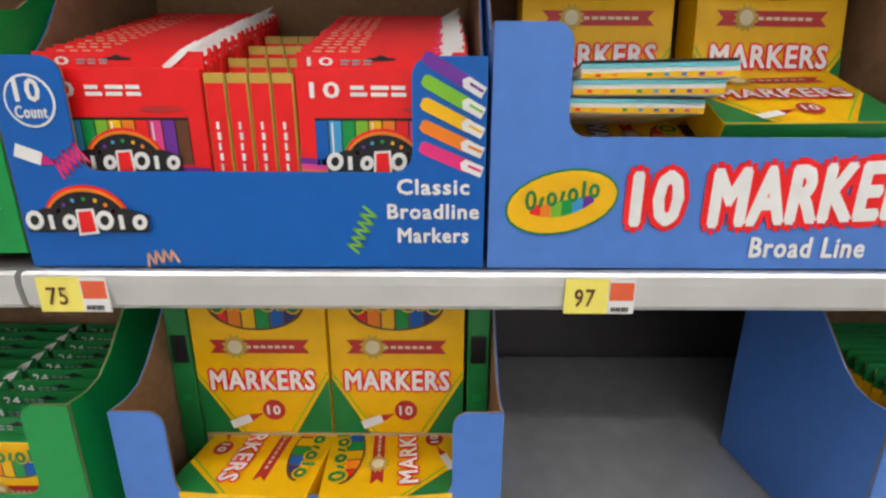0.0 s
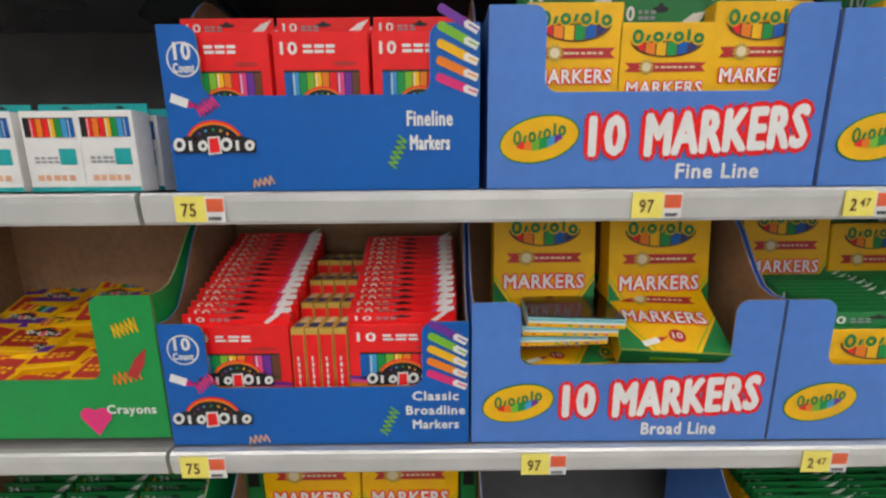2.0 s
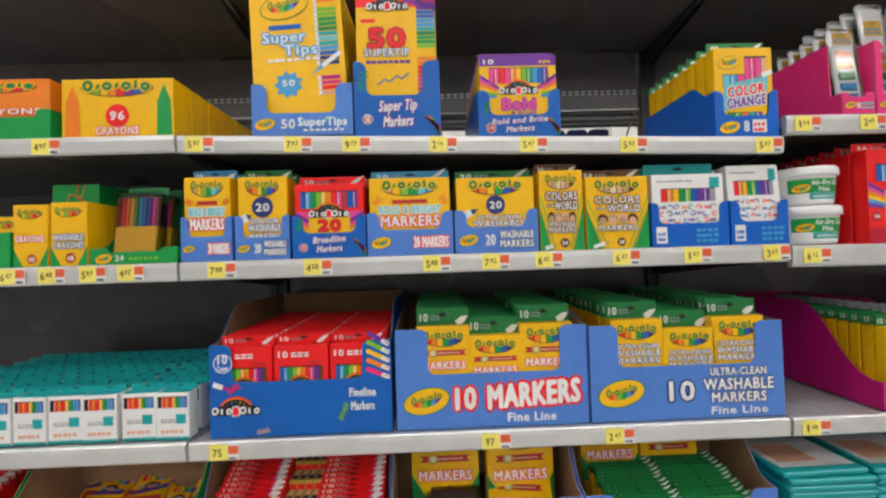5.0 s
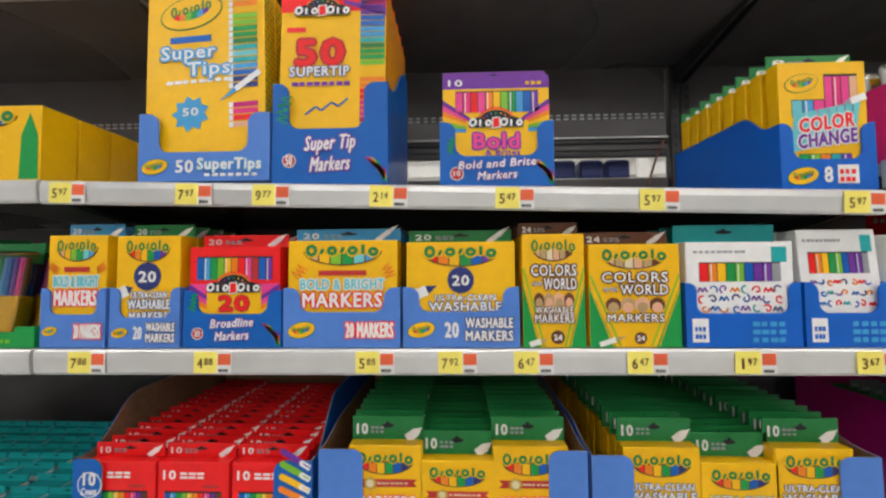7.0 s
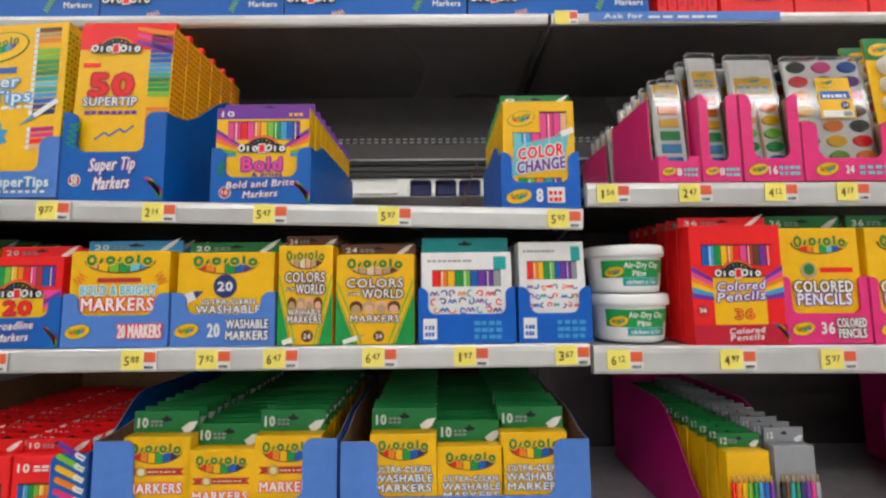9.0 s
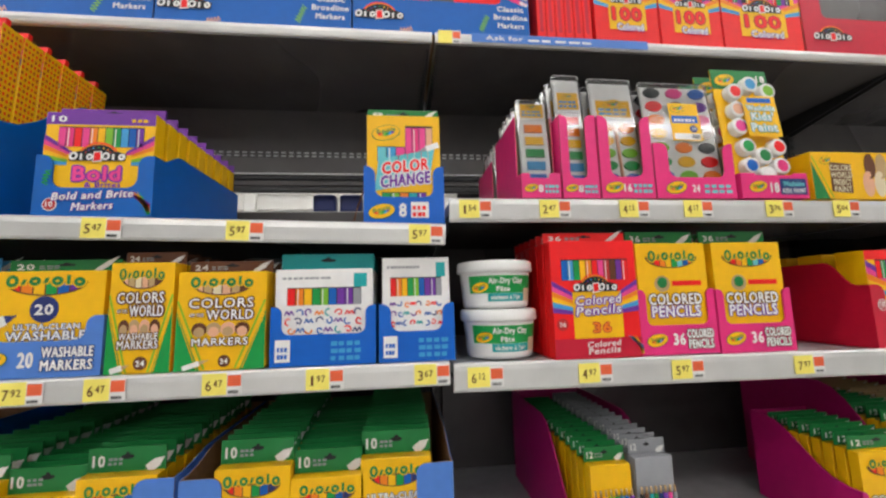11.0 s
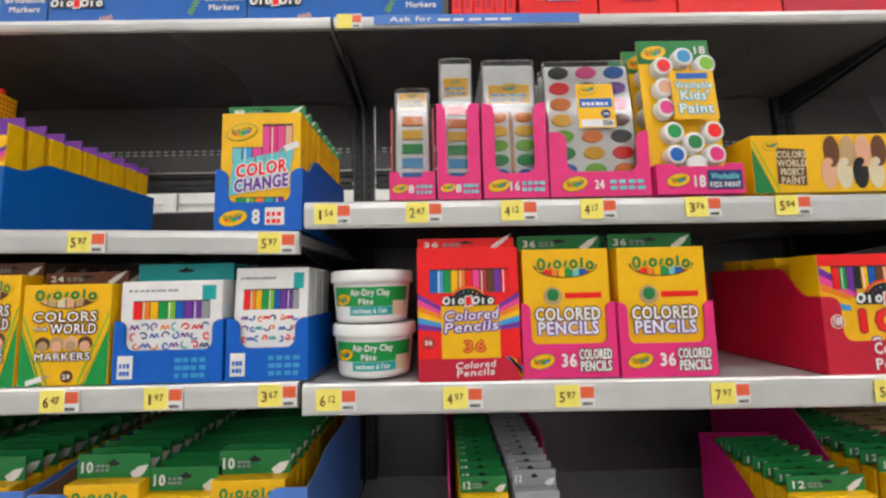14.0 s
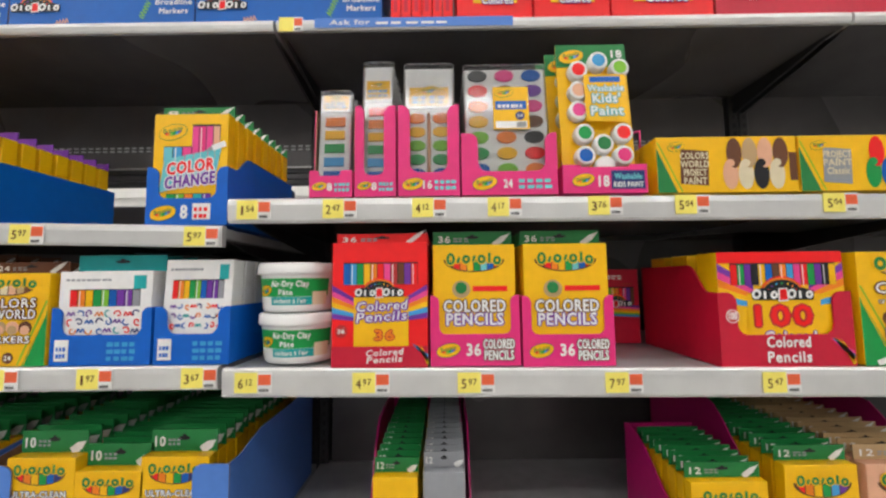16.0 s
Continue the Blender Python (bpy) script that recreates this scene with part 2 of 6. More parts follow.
lamp = thing("ceiling_light", pose(-2.5, -1.0, 4.35), "long white strip light hanging under the ceiling", "ceiling light", "strip lights")
part("housing", Shape().box(-1.5, 1.5, -0.1, 0.1, 0.03, 0.09, CEIL, 0.01), lamp)
for _x in (-1.2, 1.2):
    part("hanger", Shape().rod((_x, 0, 0.085), (_x, 0, 0.25), 0.006, UPRIGHT), lamp)
part("diffuser", Shape().box(-1.48, 1.48, -0.09, 0.09, 0, 0.029, GLOW), lamp, "glowing white diffuser")
for lx, ly in ((1, -1.0), (4.5, -1.0), (-2.5, -3.2), (1, -3.2), (4.5, -3.2), (-2.5, -5.6), (1, -5.6), (4.5, -5.6), (-2.5, -8.2), (1, -8.2), (4.5, -8.2), (-2.5, 1.75), (1, 1.75), (4.5, 1.75)):
    copy_thing(lamp, pose(lx, ly, 4.35))

# ---- shelving ----
DEPTH = 0.50


def bay_shelf(x0, x1, z0, z1, y=0.0, lip=0.033, depth=DEPTH):
    """One steel shelf: deck with rolled front lip and ticket rail; z0 and z1 are its top at both ends."""
    length = x1 - x0
    tilt = -math.degrees(math.atan2(z1 - z0, length))
    t = thing("store_shelf", pose(x0, y, z0, 0, tilt, 0), "grey steel store shelf with a bright ticket rail on its front", "shelf", "gondola shelves")
    part("deck", Shape().box(0.002, length - 0.002, 0.012, depth, -0.022, -0.004, SHELF, 0.002), t)
    # Dark sheet puts the shade under the deck into the colour.
    part("underside", Shape().box(0.004, length - 0.004, 0.014, depth - 0.002, -0.0245, -0.0222, BACK), t, "thin dark sheet for the shade under the deck")
    prof = [(0.012, -0.001), (0.003, -0.001), (0.0, -0.004), (-0.001, -0.012), (0.001, -lip + 0.004), (0.004, -lip), (0.012, -lip)]
    part("ticket_rail", Shape().prism(prof, "x", 0.001, length - 0.001, STEEL), t, "scuffed bright steel ticket rail")
    for bx in (0.006, length - 0.012):
        part("bracket", Shape().prism([(0.03, -0.025), (depth, -0.025), (depth, -0.085), (0.10, -0.04)], "x", bx, bx + 0.006, UPRIGHT), t, "dark steel bracket")
    return t


S4, S3, S2, S5 = 0.776, 1.116, 1.481, 0.43
for x0, x1 in ((-1.235, -0.022), (-0.018, 1.222), (1.227, 2.447), (2.451, 3.67)):
    main, right = x0 == -0.018, x0 > 1
    bay_shelf(x0, x1, S5, S5)
    bay_shelf(x0, x1, S4, S4, 0.0 if not right else 0.01, 0.035)
    bay_shelf(x0, x1, S3, S3, 0.016, 0.040)
    bay_shelf(x0, x1, S2 if not right else 1.477, S2 if not right else 1.465, lip=0.038 if not right else 0.046)
    bay_shelf(x0, x1, 1.736 if not right else 1.748, 1.704 if main else (1.738 if not right else 1.742), lip=0.036 if not right else 0.041)
    bay_shelf(x0, x1, 2.168, 2.168, 0.16, 0.024, 0.36)
    base = tagged(thing("plinth", pose(x0, 0.0, 0.0), "dark steel base plinth under the shelving", "plinth", "plinths"), kind="structure")
    part("kick_plate", Shape().box(0.003, x1 - x0 - 0.003, 0.02, 0.035, 0.001, 0.12, UPRIGHT), base)
    part("base_deck", Shape().box(0.003, x1 - x0 - 0.003, 0.02, DEPTH, 0.1205, 0.14, SHELF, 0.003), base)
    wall = tagged(thing("wall_back", pose(x0, DEPTH + 0.003, 0.0), "dark painted steel back wall of the shelving", "wall", "back walls"), kind="structure")
    L = x1 - x0
    for z0, z1 in ((0.14, 0.77), (0.772, 1.838), (1.914, 2.75)):
        part("panel", Shape().box(0.03, L - 0.03, 0, 0.012, z0, z1, BACK, 0.003), wall)
    part("rail", Shape().box(0.03, L - 0.03, -0.006, 0.012, 1.895, 1.912, UPRIGHT, 0.003), wall)
    part("rail", Shape().box(0.03, L - 0.03, -0.006, 0.012, 1.930, 1.945, UPRIGHT, 0.003), wall)
    # Pale strip painted in for the light that the rail's top edge catches.
    part("rail_glint", Shape().box(0.03, L - 0.03, -0.010, -0.0062, 1.9455, 1.950, STEEL, 0.001), wall, "pale strip for the light caught along a steel rail")
    holes = Shape()
    for i in range(54):
        for k in range(2):
            hx = 0.05 + i * (L - 0.1) / 53
            holes.box(hx, hx + 0.012, -0.004, -0.0005, 2.015 - 0.01 * k - 0.004, 2.015 - 0.01 * k, SHELF)
    tagged(part("perforated_strip", holes, wall), kind="stuff")
    for ux in (0.0, L - 0.026):
        up = Shape().box(ux, ux + 0.026, -0.012, 0.02, 0.12, 2.75, UPRIGHT, 0.002)
        part("upright", up, wall, "slotted dark steel upright")
        slots = Shape()
        for i in range(95):
            slots.box(ux + 0.009, ux + 0.017, -0.0135, -0.0125, 0.2 + i * 0.026, 0.214 + i * 0.026, C["black"])
        tagged(part("slotting", slots, wall), kind="stuff")

# what shows through the open back: the next aisle's pale shelf and goods
far = thing("far_shelf", pose(0, 0.53, 1.845), "white steel shelf of the next aisle behind the open back", "shelf")
part("deck", Shape().box(-1.2, 3.6, 0.0, 0.24, -0.015, 0.0, SHELF), far)
for _p, _q in ((-1.2, 0.05), (1.36, 3.6)):
    part("back_sheet", Shape().box(_p, _q, 0.235, 0.245, 0.0, 0.5, BACK), far)
part("support", Shape().box(-1.2, 3.6, 0.236, 0.25, -1.845, -0.016, BACK), far)
across = thing("white_shelving", pose(0, 2.6, 0), "tall white steel shelving across the next aisle", "shelving")
part("panel", Shape().box(-3, 4.5, 0.3, 0.32, 0, 3.2, SHEEN), across)
for _i in range(20):
    part("shelf", Shape().box(-3, 4.5, 0.282, 0.299, 0.3 + 0.14 * _i, 0.318 + 0.14 * _i, SHEEN), across)
for _i in range(9):
    part("post", Shape().box(-2.6 + 0.8 * _i, -2.5 + 0.8 * _i, 0.24, 0.281, 0, 3.2, SHEEN, 0.005), across)
bin_ = thing("storage_bin", pose(0.922, 0.54, 1.8455), "small dark navy plastic bin behind the shelf", "bin", "navy bins")
part("body", Shape().box(-0.033, 0.033, 0, 0.055, 0, 0.055, C["navy"], 0.006), bin_)
copy_thing(bin_, pose(1.00, 0.54, 1.8455))
copy_thing(bin_, pose(1.075, 0.54, 1.8455))

# ---- printed art ----
RAINBOW = ["red", "orange", "yellow", "kelly", "sky", "purple"]


def brand_oval(s, x, z, r, layer=2):
    """Yellow oval mark with a green ribbon of blocks and a rainbow smile; no lettering."""
    was, s.tag = s.tag, s.tag if s.tag[:5] == "brand" else "brand_mark:%d" % len(s.f)
    s.oval(x, z, r * 1.04, r * 0.58, "green", layer, 12)
    s.oval(x, z, r, r * 0.54, "yellow", layer + 1, 12)
    for i in range(6):
        a = -0.5 + i / 6
        s.flat([(x + r * (1.15 * a), z - r * 0.10 + r * 0.22 * a - r * 0.16 * (1 - 4 * a * a)), (x + r * (1.15 * a + 0.19), z - r * 0.06 + r * 0.22 * a - r * 0.16 * (1 - 4 * (a + 1 / 6) ** 2)),
                (x + r * (1.15 * a + 0.19), z + r * 0.07 + r * 0.22 * a), (x + r * (1.15 * a), z + r * 0.03 + r * 0.22 * a)], ["red", "orange", "lime", "kelly", "sky", "purple"][i], layer + 2)
    blobs(s, x, z + r * 0.10, 1.32 * r, 0.26 * r, "green", layer + 3, slope=0.2)
    s.tag = was


def band(s, x, z, rx, rz, thick, colour, layer, a0=0.0, a1=360.0, lean=0.0, n=14):
    """A curved band of an oval, from angle a0 to a1."""
    pts = []
    for i in range(n + 1):
        a = radians(a0 + (a1 - a0) * i / n)
        for k in (0.5, -0.5):
            p, q = (rx + k * thick) * math.cos(a), (rz + k * thick) * math.sin(a)
            pts.append((x + p + lean * q, -0.0004 * layer, z + q))
    s.add(pts, [(2 * i, 2 * i + 1, 2 * i + 3, 2 * i + 2) for i in range(n)], C[colour])


def blobs(s, x, z, w, h, colour, layer, n=7, slope=0.0, arch=0.0, under=""):
    """A brand name as a row of plain rounded shapes: loops and posts of uneven height."""
    was, s.tag = s.tag, s.tag if s.tag[:5] == "brand" else "brand_mark:%d" % len(s.f)
    size = (1.45, 0.85, 0.95, 0.9, 0.95, 1.5, 0.95)
    for lay, col, g in ((layer - 1, under, 0.30), (layer, colour, 0.0)):
        if not col:
            continue
        for i in range(n):
            p = (i + 0.5) / n - 0.5
            hh, ww = h * size[i % 7] * 0.40, w / n * 0.36
            cx, cz = x + p * w, z + slope * p * w + arch * h * (1 - 4 * p * p) + (hh - h * 0.40) * (-1 if i == 3 else 1)
            th = w / n * (0.34 + g)
            if i in (1, 3, 5):
                k = th * 0.5
                tilt = 0.0 if i == 5 else 0.3 * ww
                s.flat([(cx - k - tilt, cz - hh - g * k), (cx + k - tilt, cz - hh - g * k), (cx + k + tilt, cz + hh + g * k), (cx - k + tilt, cz + hh + g * k)], col, lay)
            else:
                band(s, cx, cz, ww * (1.1 if i == 0 else 1.0), hh, th, col, lay)
    s.tag = was


def brand_arch(s, x, z, w, layer=2):
    """Black arched mark with coloured dots over a white band with a red block; no lettering."""
    was, s.tag = s.tag, s.tag if s.tag[:5] == "brand" else "brand_mark:%d" % len(s.f)
    s.oval(x, z, w * 0.36, w * 0.29, "red", layer, a0=0, a1=180)
    s.oval(x, z, w * 0.34, w * 0.265, "orange", layer + 1, a0=0, a1=180)
    s.oval(x, z, w * 0.32, w * 0.235, "black", layer + 2, a0=0, a1=180)
    for i in range(7):
        a = radians(25 + 130 * i / 6)
        s.oval(x + w * 0.25 * math.cos(a), z + w * 0.175 * math.sin(a), w * 0.018, w * 0.018, RAINBOW[i % 6], layer + 3, n=8)
    s.flat([(x - w * 0.50, z - w * 0.10), (x + w * 0.50, z - w * 0.10), (x + w * 0.52, z + w * 0.04), (x + w * 0.34, z + w * 0.10), (x - w * 0.34, z + w * 0.10), (x - w * 0.52, z + w * 0.04)], "black", layer + 3)
    for i in (0, 1, 2, 4, 5, 6):
        cx, big = x + (i - 3) * w * 0.145, 1.35 if i in (0, 4) else 1.0
        if i in (1, 5):
            s.rect(cx - w * 0.028, cx + w * 0.012, z - w * 0.075, z + w * 0.045, "white", layer + 4)
        else:
            band(s, cx, z - w * 0.015 + w * 0.02 * (big - 1) * 2, w * 0.042 * big, w * 0.046 * big, w * 0.040, "white", layer + 4, 0, 360, 0.1)
    s.flat([(x - w * 0.085, z - w * 0.13), (x + w * 0.085, z - w * 0.11), (x + w * 0.075, z + w * 0.10), (x - w * 0.075, z + w * 0.09)], "white", layer + 5)
    s.flat([(x - w * 0.062, z - w * 0.105), (x + w * 0.065, z - w * 0.09), (x + w * 0.055, z + w * 0.08), (x - w * 0.055, z + w * 0.07)], "red", layer + 6)
    s.tag = was


def smile(s, x, z, w, h, inks, layer=2):
    """The smiling window of a carton with marker barrels behind it."""
    was, s.tag = s.tag, "window:%d" % len(s.f)
    s.oval(x, z + h * 0.1, w * 0.53, h * 1.05, "brown", layer, a0=180, a1=360)
    n = len(inks)
    for i, c in enumerate(inks):
        a0, a1 = -1 + 2 * i / n, -1 + 2 * (i + 0.88) / n
        f = lambda a: -h * 0.86 * math.sqrt(max(0, 1 - a * a))
        m = (a0 + a1) / 2
        s.tag = "window/barrel:%d" % len(s.f)
        s.flat([(x + a0 * w * 0.47, z + f(a0)), (x + m * w * 0.47, z + f(m)), (x + a1 * w * 0.47, z + f(a1)), (x + a1 * w * 0.47, z), (x + a0 * w * 0.47, z)], c, layer + 1)
    s.tag = was


def barrels(s, x0, x1, z0, z1, inks, layer=1, caps="white"):
    """Marker barrels side by side behind a window."""
    was, s.tag = s.tag, "window:%d" % len(s.f)
    s.rect(x0, x1, z0, z1, "black", layer)
    n = len(inks)
    for i, c in enumerate(inks):
        a, b = x0 + (x1 - x0) * (i + 0.04) / n, x0 + (x1 - x0) * (i + 0.94) / n
        s.tag = "window/barrel:%d" % len(s.f)
        s.rect(a, b, z0, z1 - 0.06 * (z1 - z0), c, layer + 1)
        # White stripe on every third barrel is a highlight drawn in colour.
        s.rect(a + (b - a) * 0.22, a + (b - a) * 0.36, z0, z1 - 0.1 * (z1 - z0), "white" if i % 3 == 1 else c, layer + 2)
    s.tag = was


def ribbon(s, x, z, w, h, layer=2):
    s.flat([(x - w / 2, z - h / 2), (x + w / 2, z - h / 2), (x + w * 0.44, z), (x + w / 2, z + h / 2), (x - w / 2, z + h / 2), (x - w * 0.44, z)], "brick", layer)
    s.bars(x + w * 0.12, z - h * 0.12, w * 0.5, h * 0.35, "cream", layer + 1, 1, 7)
    s.star(x - w * 0.24, z, h * 0.95, "gold", layer + 2)
    s.oval(x - w * 0.24, z, h * 0.5, h * 0.5, "cream", layer + 3, n=12)


def pen(s, x, z, l, r, turn, colour, layer=3, body="white"):
    was, s.tag = s.tag, "pen_picture:%d" % len(s.f)
    c, d = math.cos(radians(turn)), math.sin(radians(turn))
    f = lambda a, b: (x + c * a * l - d * b * r, z + d * a * l + c * b * r)
    s.flat([f(0, -1), f(0.62, -1), f(0.62, 1), f(0, 1)], body, layer)
    s.flat([f(0.62, -0.8), f(0.82, -0.5), f(0.82, 0.5), f(0.62, 0.8)], colour, layer)
    s.flat([f(0.82, -0.35), f(1, -0.1), f(1, 0.1), f(0.82, 0.35)], colour, layer)
    s.tag = was


def marker_picture(s, x, z, l, r, turn, colour):
    """A felt marker drawn flat: pale cap with a dark band, coloured barrel, rounded end."""
    c, d = math.cos(radians(turn)), math.sin(radians(turn))
    f = lambda a, b: (x + c * a * l - d * b * r, z + d * a * l + c * b * r)
    was = s.tag
    s.tag = "marker_picture:%d" % len(s.f)
    s.flat([f(0.22, -1), f(0.94, -1), f(1, -0.6), f(1, 0.6), f(0.94, 1), f(0.22, 1)], colour, 2)
    s.flat([f(0, -0.9), f(0.30, -0.9), f(0.36, 0), f(0.30, 0.9), f(0, 0.9)], "white", 3)
    s.flat([f(0.02, -0.3), f(0.24, -0.3), f(0.24, 0.1), f(0.02, 0.1)], colour, 4)
    s.tag = was


def scribble(s, x, z, w, h, colour, layer=2, n=9, turn=60):
    rnd = random.Random(n + int(1000 * x))
    c, d = math.cos(radians(turn)), math.sin(radians(turn))
    pts = []
    for i in range(n):
        a, b = (i / (n - 1) - 0.5) * w, (0.5 if i % 2 else -0.5) * h * rnd.uniform(0.7, 1)
        pts.append((x + c * a - d * b, z + d * a + c * b))
    was, s.tag = s.tag, "scribble:%d" % len(s.f)
    s.stroke(pts, 0.0022, colour, layer)
    s.tag = was


def art_markers(title="MARKERS", num="10", edge="red", fill="white", inks=None, corners="green", sub=""):
    def art(s, w, h):
        if corners:
            for k in (-1, 1):
                s.flat([(k * w / 2, 0), (k * w / 2, h * 0.40), (k * w * 0.22, 0)][::k], "green", 1)
                s.stroke([(k * w * 0.495, h * 0.44), (k * w * 0.18, 0.002)], 0.0016, "lime", 2)
        smile(s, 0, h * 0.86, w * 0.66, h * 0.15, inks or ["red", "orange", "yellow", "kelly", "blue", "navy"])
        blobs(s, 0, h * 0.875, w * 0.64, h * 0.085, "green", 5, arch=0.25, under="yellow")
        if sub == "":
            ribbon(s, 0, h * 0.61, w * 0.74, h * 0.09)
        else:
            s.text(sub, 0, h * 0.50, w * 0.8, h * 0.10, "aqua" if sub[0] == "B" else "white", 4, "navy" if sub[0] != "B" else "white")
        s.text(title, 0, h * 0.32, w * 0.78, h * 0.135, fill, 5, edge)
        if num:
            s.oval(w * 0.06, h * 0.17, h * 0.072, h * 0.072, "brick", 3)
            s.text(num, w * 0.06, h * 0.14, h * 0.08, h * 0.065, "white", 4)
            pen(s, -w * 0.28, h * 0.06, w * 0.27, h * 0.03, 22, "brick", 3)
    return art


def art_fine(title, edge, fill, splash=False):
    def art(s, w, h):
        smile(s, 0, h * 0.88, w * 0.72, h * 0.09, ["red", "orange", "yellow", "kelly", "blue", "navy"])
        blobs(s, 0, h * 0.90, w * 0.74, h * 0.055, "green", 5, arch=0.25, under="yellow")
        if splash:
            s.text("ULTRA-CLEAN", 0, h * 0.71, w * 0.80, h * 0.045, "white", 5, "navy")
            s.text("WASHABLE", 0, h * 0.635, w * 0.86, h * 0.058, "white", 5, "navy")
            s.text("MARKERS", 0, h * 0.56, w * 0.82, h * 0.058, "white", 5, "navy")
            for i, c in enumerate(RAINBOW):
                s.flat([(-w * 0.4 + i * w * 0.13, h * 0.40), (-w * 0.27 + i * w * 0.13, h * 0.40), (-w * 0.29 + i * w * 0.12, h * (0.50 + 0.03 * (i % 2))), (-w * 0.36 + i * w * 0.12, h * 0.52)], c, 2)
        else:
            ribbon(s, 0, h * 0.735, w * 0.86, h * 0.055)
            s.text(title, 0, h * 0.575, w * 0.80, h * 0.075, fill, 5, edge)
    return art


def art_red(num="10"):
    def art(s, w, h):
        s.text(num, -w * 0.33, h * 0.86, w * 0.17, h * 0.075, "white", 2)
        s.bars(w * 0.0, h * 0.865, w * 0.36, h * 0.065, "white", 2, 2, 3)
        s.oval(w * 0.25, h * 0.80, w * 0.13, h * 0.014, "brick", 2)
        barrels(s, -w * 0.40, w * 0.40, h * 0.52, h * 0.76, ["blue", "sky", "kelly", "lime", "yellow", "orange", "red", "pink", "purple", "brown"], 1)
        for i, c in enumerate(["purple", "pink", "orange", "yellow", "lime", "sky"]):
            s.flat([(-w / 2, h * (0.56 - 0.03 * i)), (w / 2, h * (0.50 - 0.025 * i)), (w / 2, h * (0.475 - 0.025 * i)), (-w / 2, h * (0.53 - 0.03 * i))], c, 2)
        brand_arch(s, 0, h * 0.54, w * 0.66, 4)
    return art


def carton(name, label, w, h, d, colour, art=None, tab="", tab_h=0.022, num="", m=None, group="", category="marker box", top="", window=True, lean_tab=0.0):
    """A printed card carton on its base, its front in the plane y = 0, with a hanging tab at the back of its top."""
    t = thing(name, m or Matrix(), label, category, group)
    body = Shape().box(-w / 2, w / 2, 0, d, 0, h, C[colour], 0.0008)
    if top:
        body.box(-w / 2 + 0.001, w / 2 - 0.001, 0.001, d - 0.001, h - 0.0005, h + 0.0006, C[top])
    part("body", body, t)
    if tab:
        s = Shape()
        s.box(-w / 2, w / 2, d - 0.0022, d - 0.0002, h - 0.001, h + tab_h, C[tab])
        y = d - 0.0024
        g = Shape()
        g.oval(0, h + tab_h * 0.60, w * 0.085, tab_h * 0.10, "black", 1)
        g.oval(0, h + tab_h * 0.66, w * 0.03, tab_h * 0.14, "black", 2)
        if num:
            g.text(num, -w * 0.36, h + tab_h * 0.25, w * 0.15, tab_h * 0.45, "white", 2)
            g.bars(-w * 0.14, h + tab_h * 0.28, w * 0.20, tab_h * 0.36, "grey", 2, 2, 3)
            pen(g, w * 0.27, h + tab_h * 0.04, w * 0.26, tab_h * 0.19, 36, "white", 2)
        s.merge(g, y)
        part("hang_tab", s, t, "card hanging tab")
    if art:
        s = Shape()
        art(s, w, h)
        prints(s, t)
    return t


def rows(front, back, x, y, z, n, pitch, jitter=0.0015, rise=0.0, tilt=0.0):
    """A file of cartons one behind another: the first as it is, the rest as plain ones behind it."""
    rnd = random.Random(int(1000 * (x + 7 * z)))
    front.matrix_basis = pose(x, y, z, tilt, 0, 0)
    for i in range(1, n):
        copy_thing(back, pose(x + rnd.uniform(-1, 1) * jitter, y + i * pitch, z + i * rise, tilt, 0, rnd.uniform(-0.6, 0.6)))


def tray(name, label, x0, x1, y, z, d, flap, notch, back_h, colour, art, rise=0.10, group="display trays", left=True, inner=KRAFT):
    """A card display tray: cut-out front, sides that sweep up to the back, kraft inside."""
    w, k = x1 - x0, 0.003
    t = thing(name, pose(x0, y, z), label, "display tray", group)
    a, b, low = notch
    r = min(0.016, a * 0.75, (w - b) * 0.75, (flap - low) * 0.42)
    out = [(0, 0), (w, 0), (w, flap)]
    arc = lambda cx, cz, q0, q1, rr=r: [(cx + rr * math.cos(radians(q0 + (q1 - q0) * i / 5)), cz + rr * math.sin(radians(q0 + (q1 - q0) * i / 5))) for i in range(6)]
    out += arc(b + r, flap - r, 90, 180) + arc(b - r, low + r, 0, -90) + arc(a + r, low + r, 270, 180) + arc(a - r, flap - r, 0, 90) + [(0, flap)]
    s = Shape().prism(out, "y", 0, k / 2, C[colour])
    s.prism(out, "y", k / 2 + 0.0001, k, inner)
    part("front_panel", s, t)
    side = [(k, 0), (d, 0), (d, back_h)] + [(k + rise * (1 - i / 6) + 0.02, flap + (back_h - flap) * (0.5 + 0.5 * math.cos(math.pi * i / 6))) for i in range(7)] + [(k, flap)]
    for q, (p0, p1, pi) in (("l", (0, k / 2, k)), ("r", (w, w - k / 2, w - k))):
        s = Shape().prism(side, "x", min(p0, p1), max(p0, p1), C[colour])
        s.prism(side, "x", min(p1, pi), max(p1, pi), inner)
        part("side_panel", s, t)
    part("back_panel", Shape().box(k, w - k, d - k, d, 0, back_h, inner), t)
    part("base", Shape().box(k, w - k, k, d - k, 0.0002, k, inner), t)
    if art:
        s = Shape()
        art(s, w, low)
        prints(s, t)
    return t


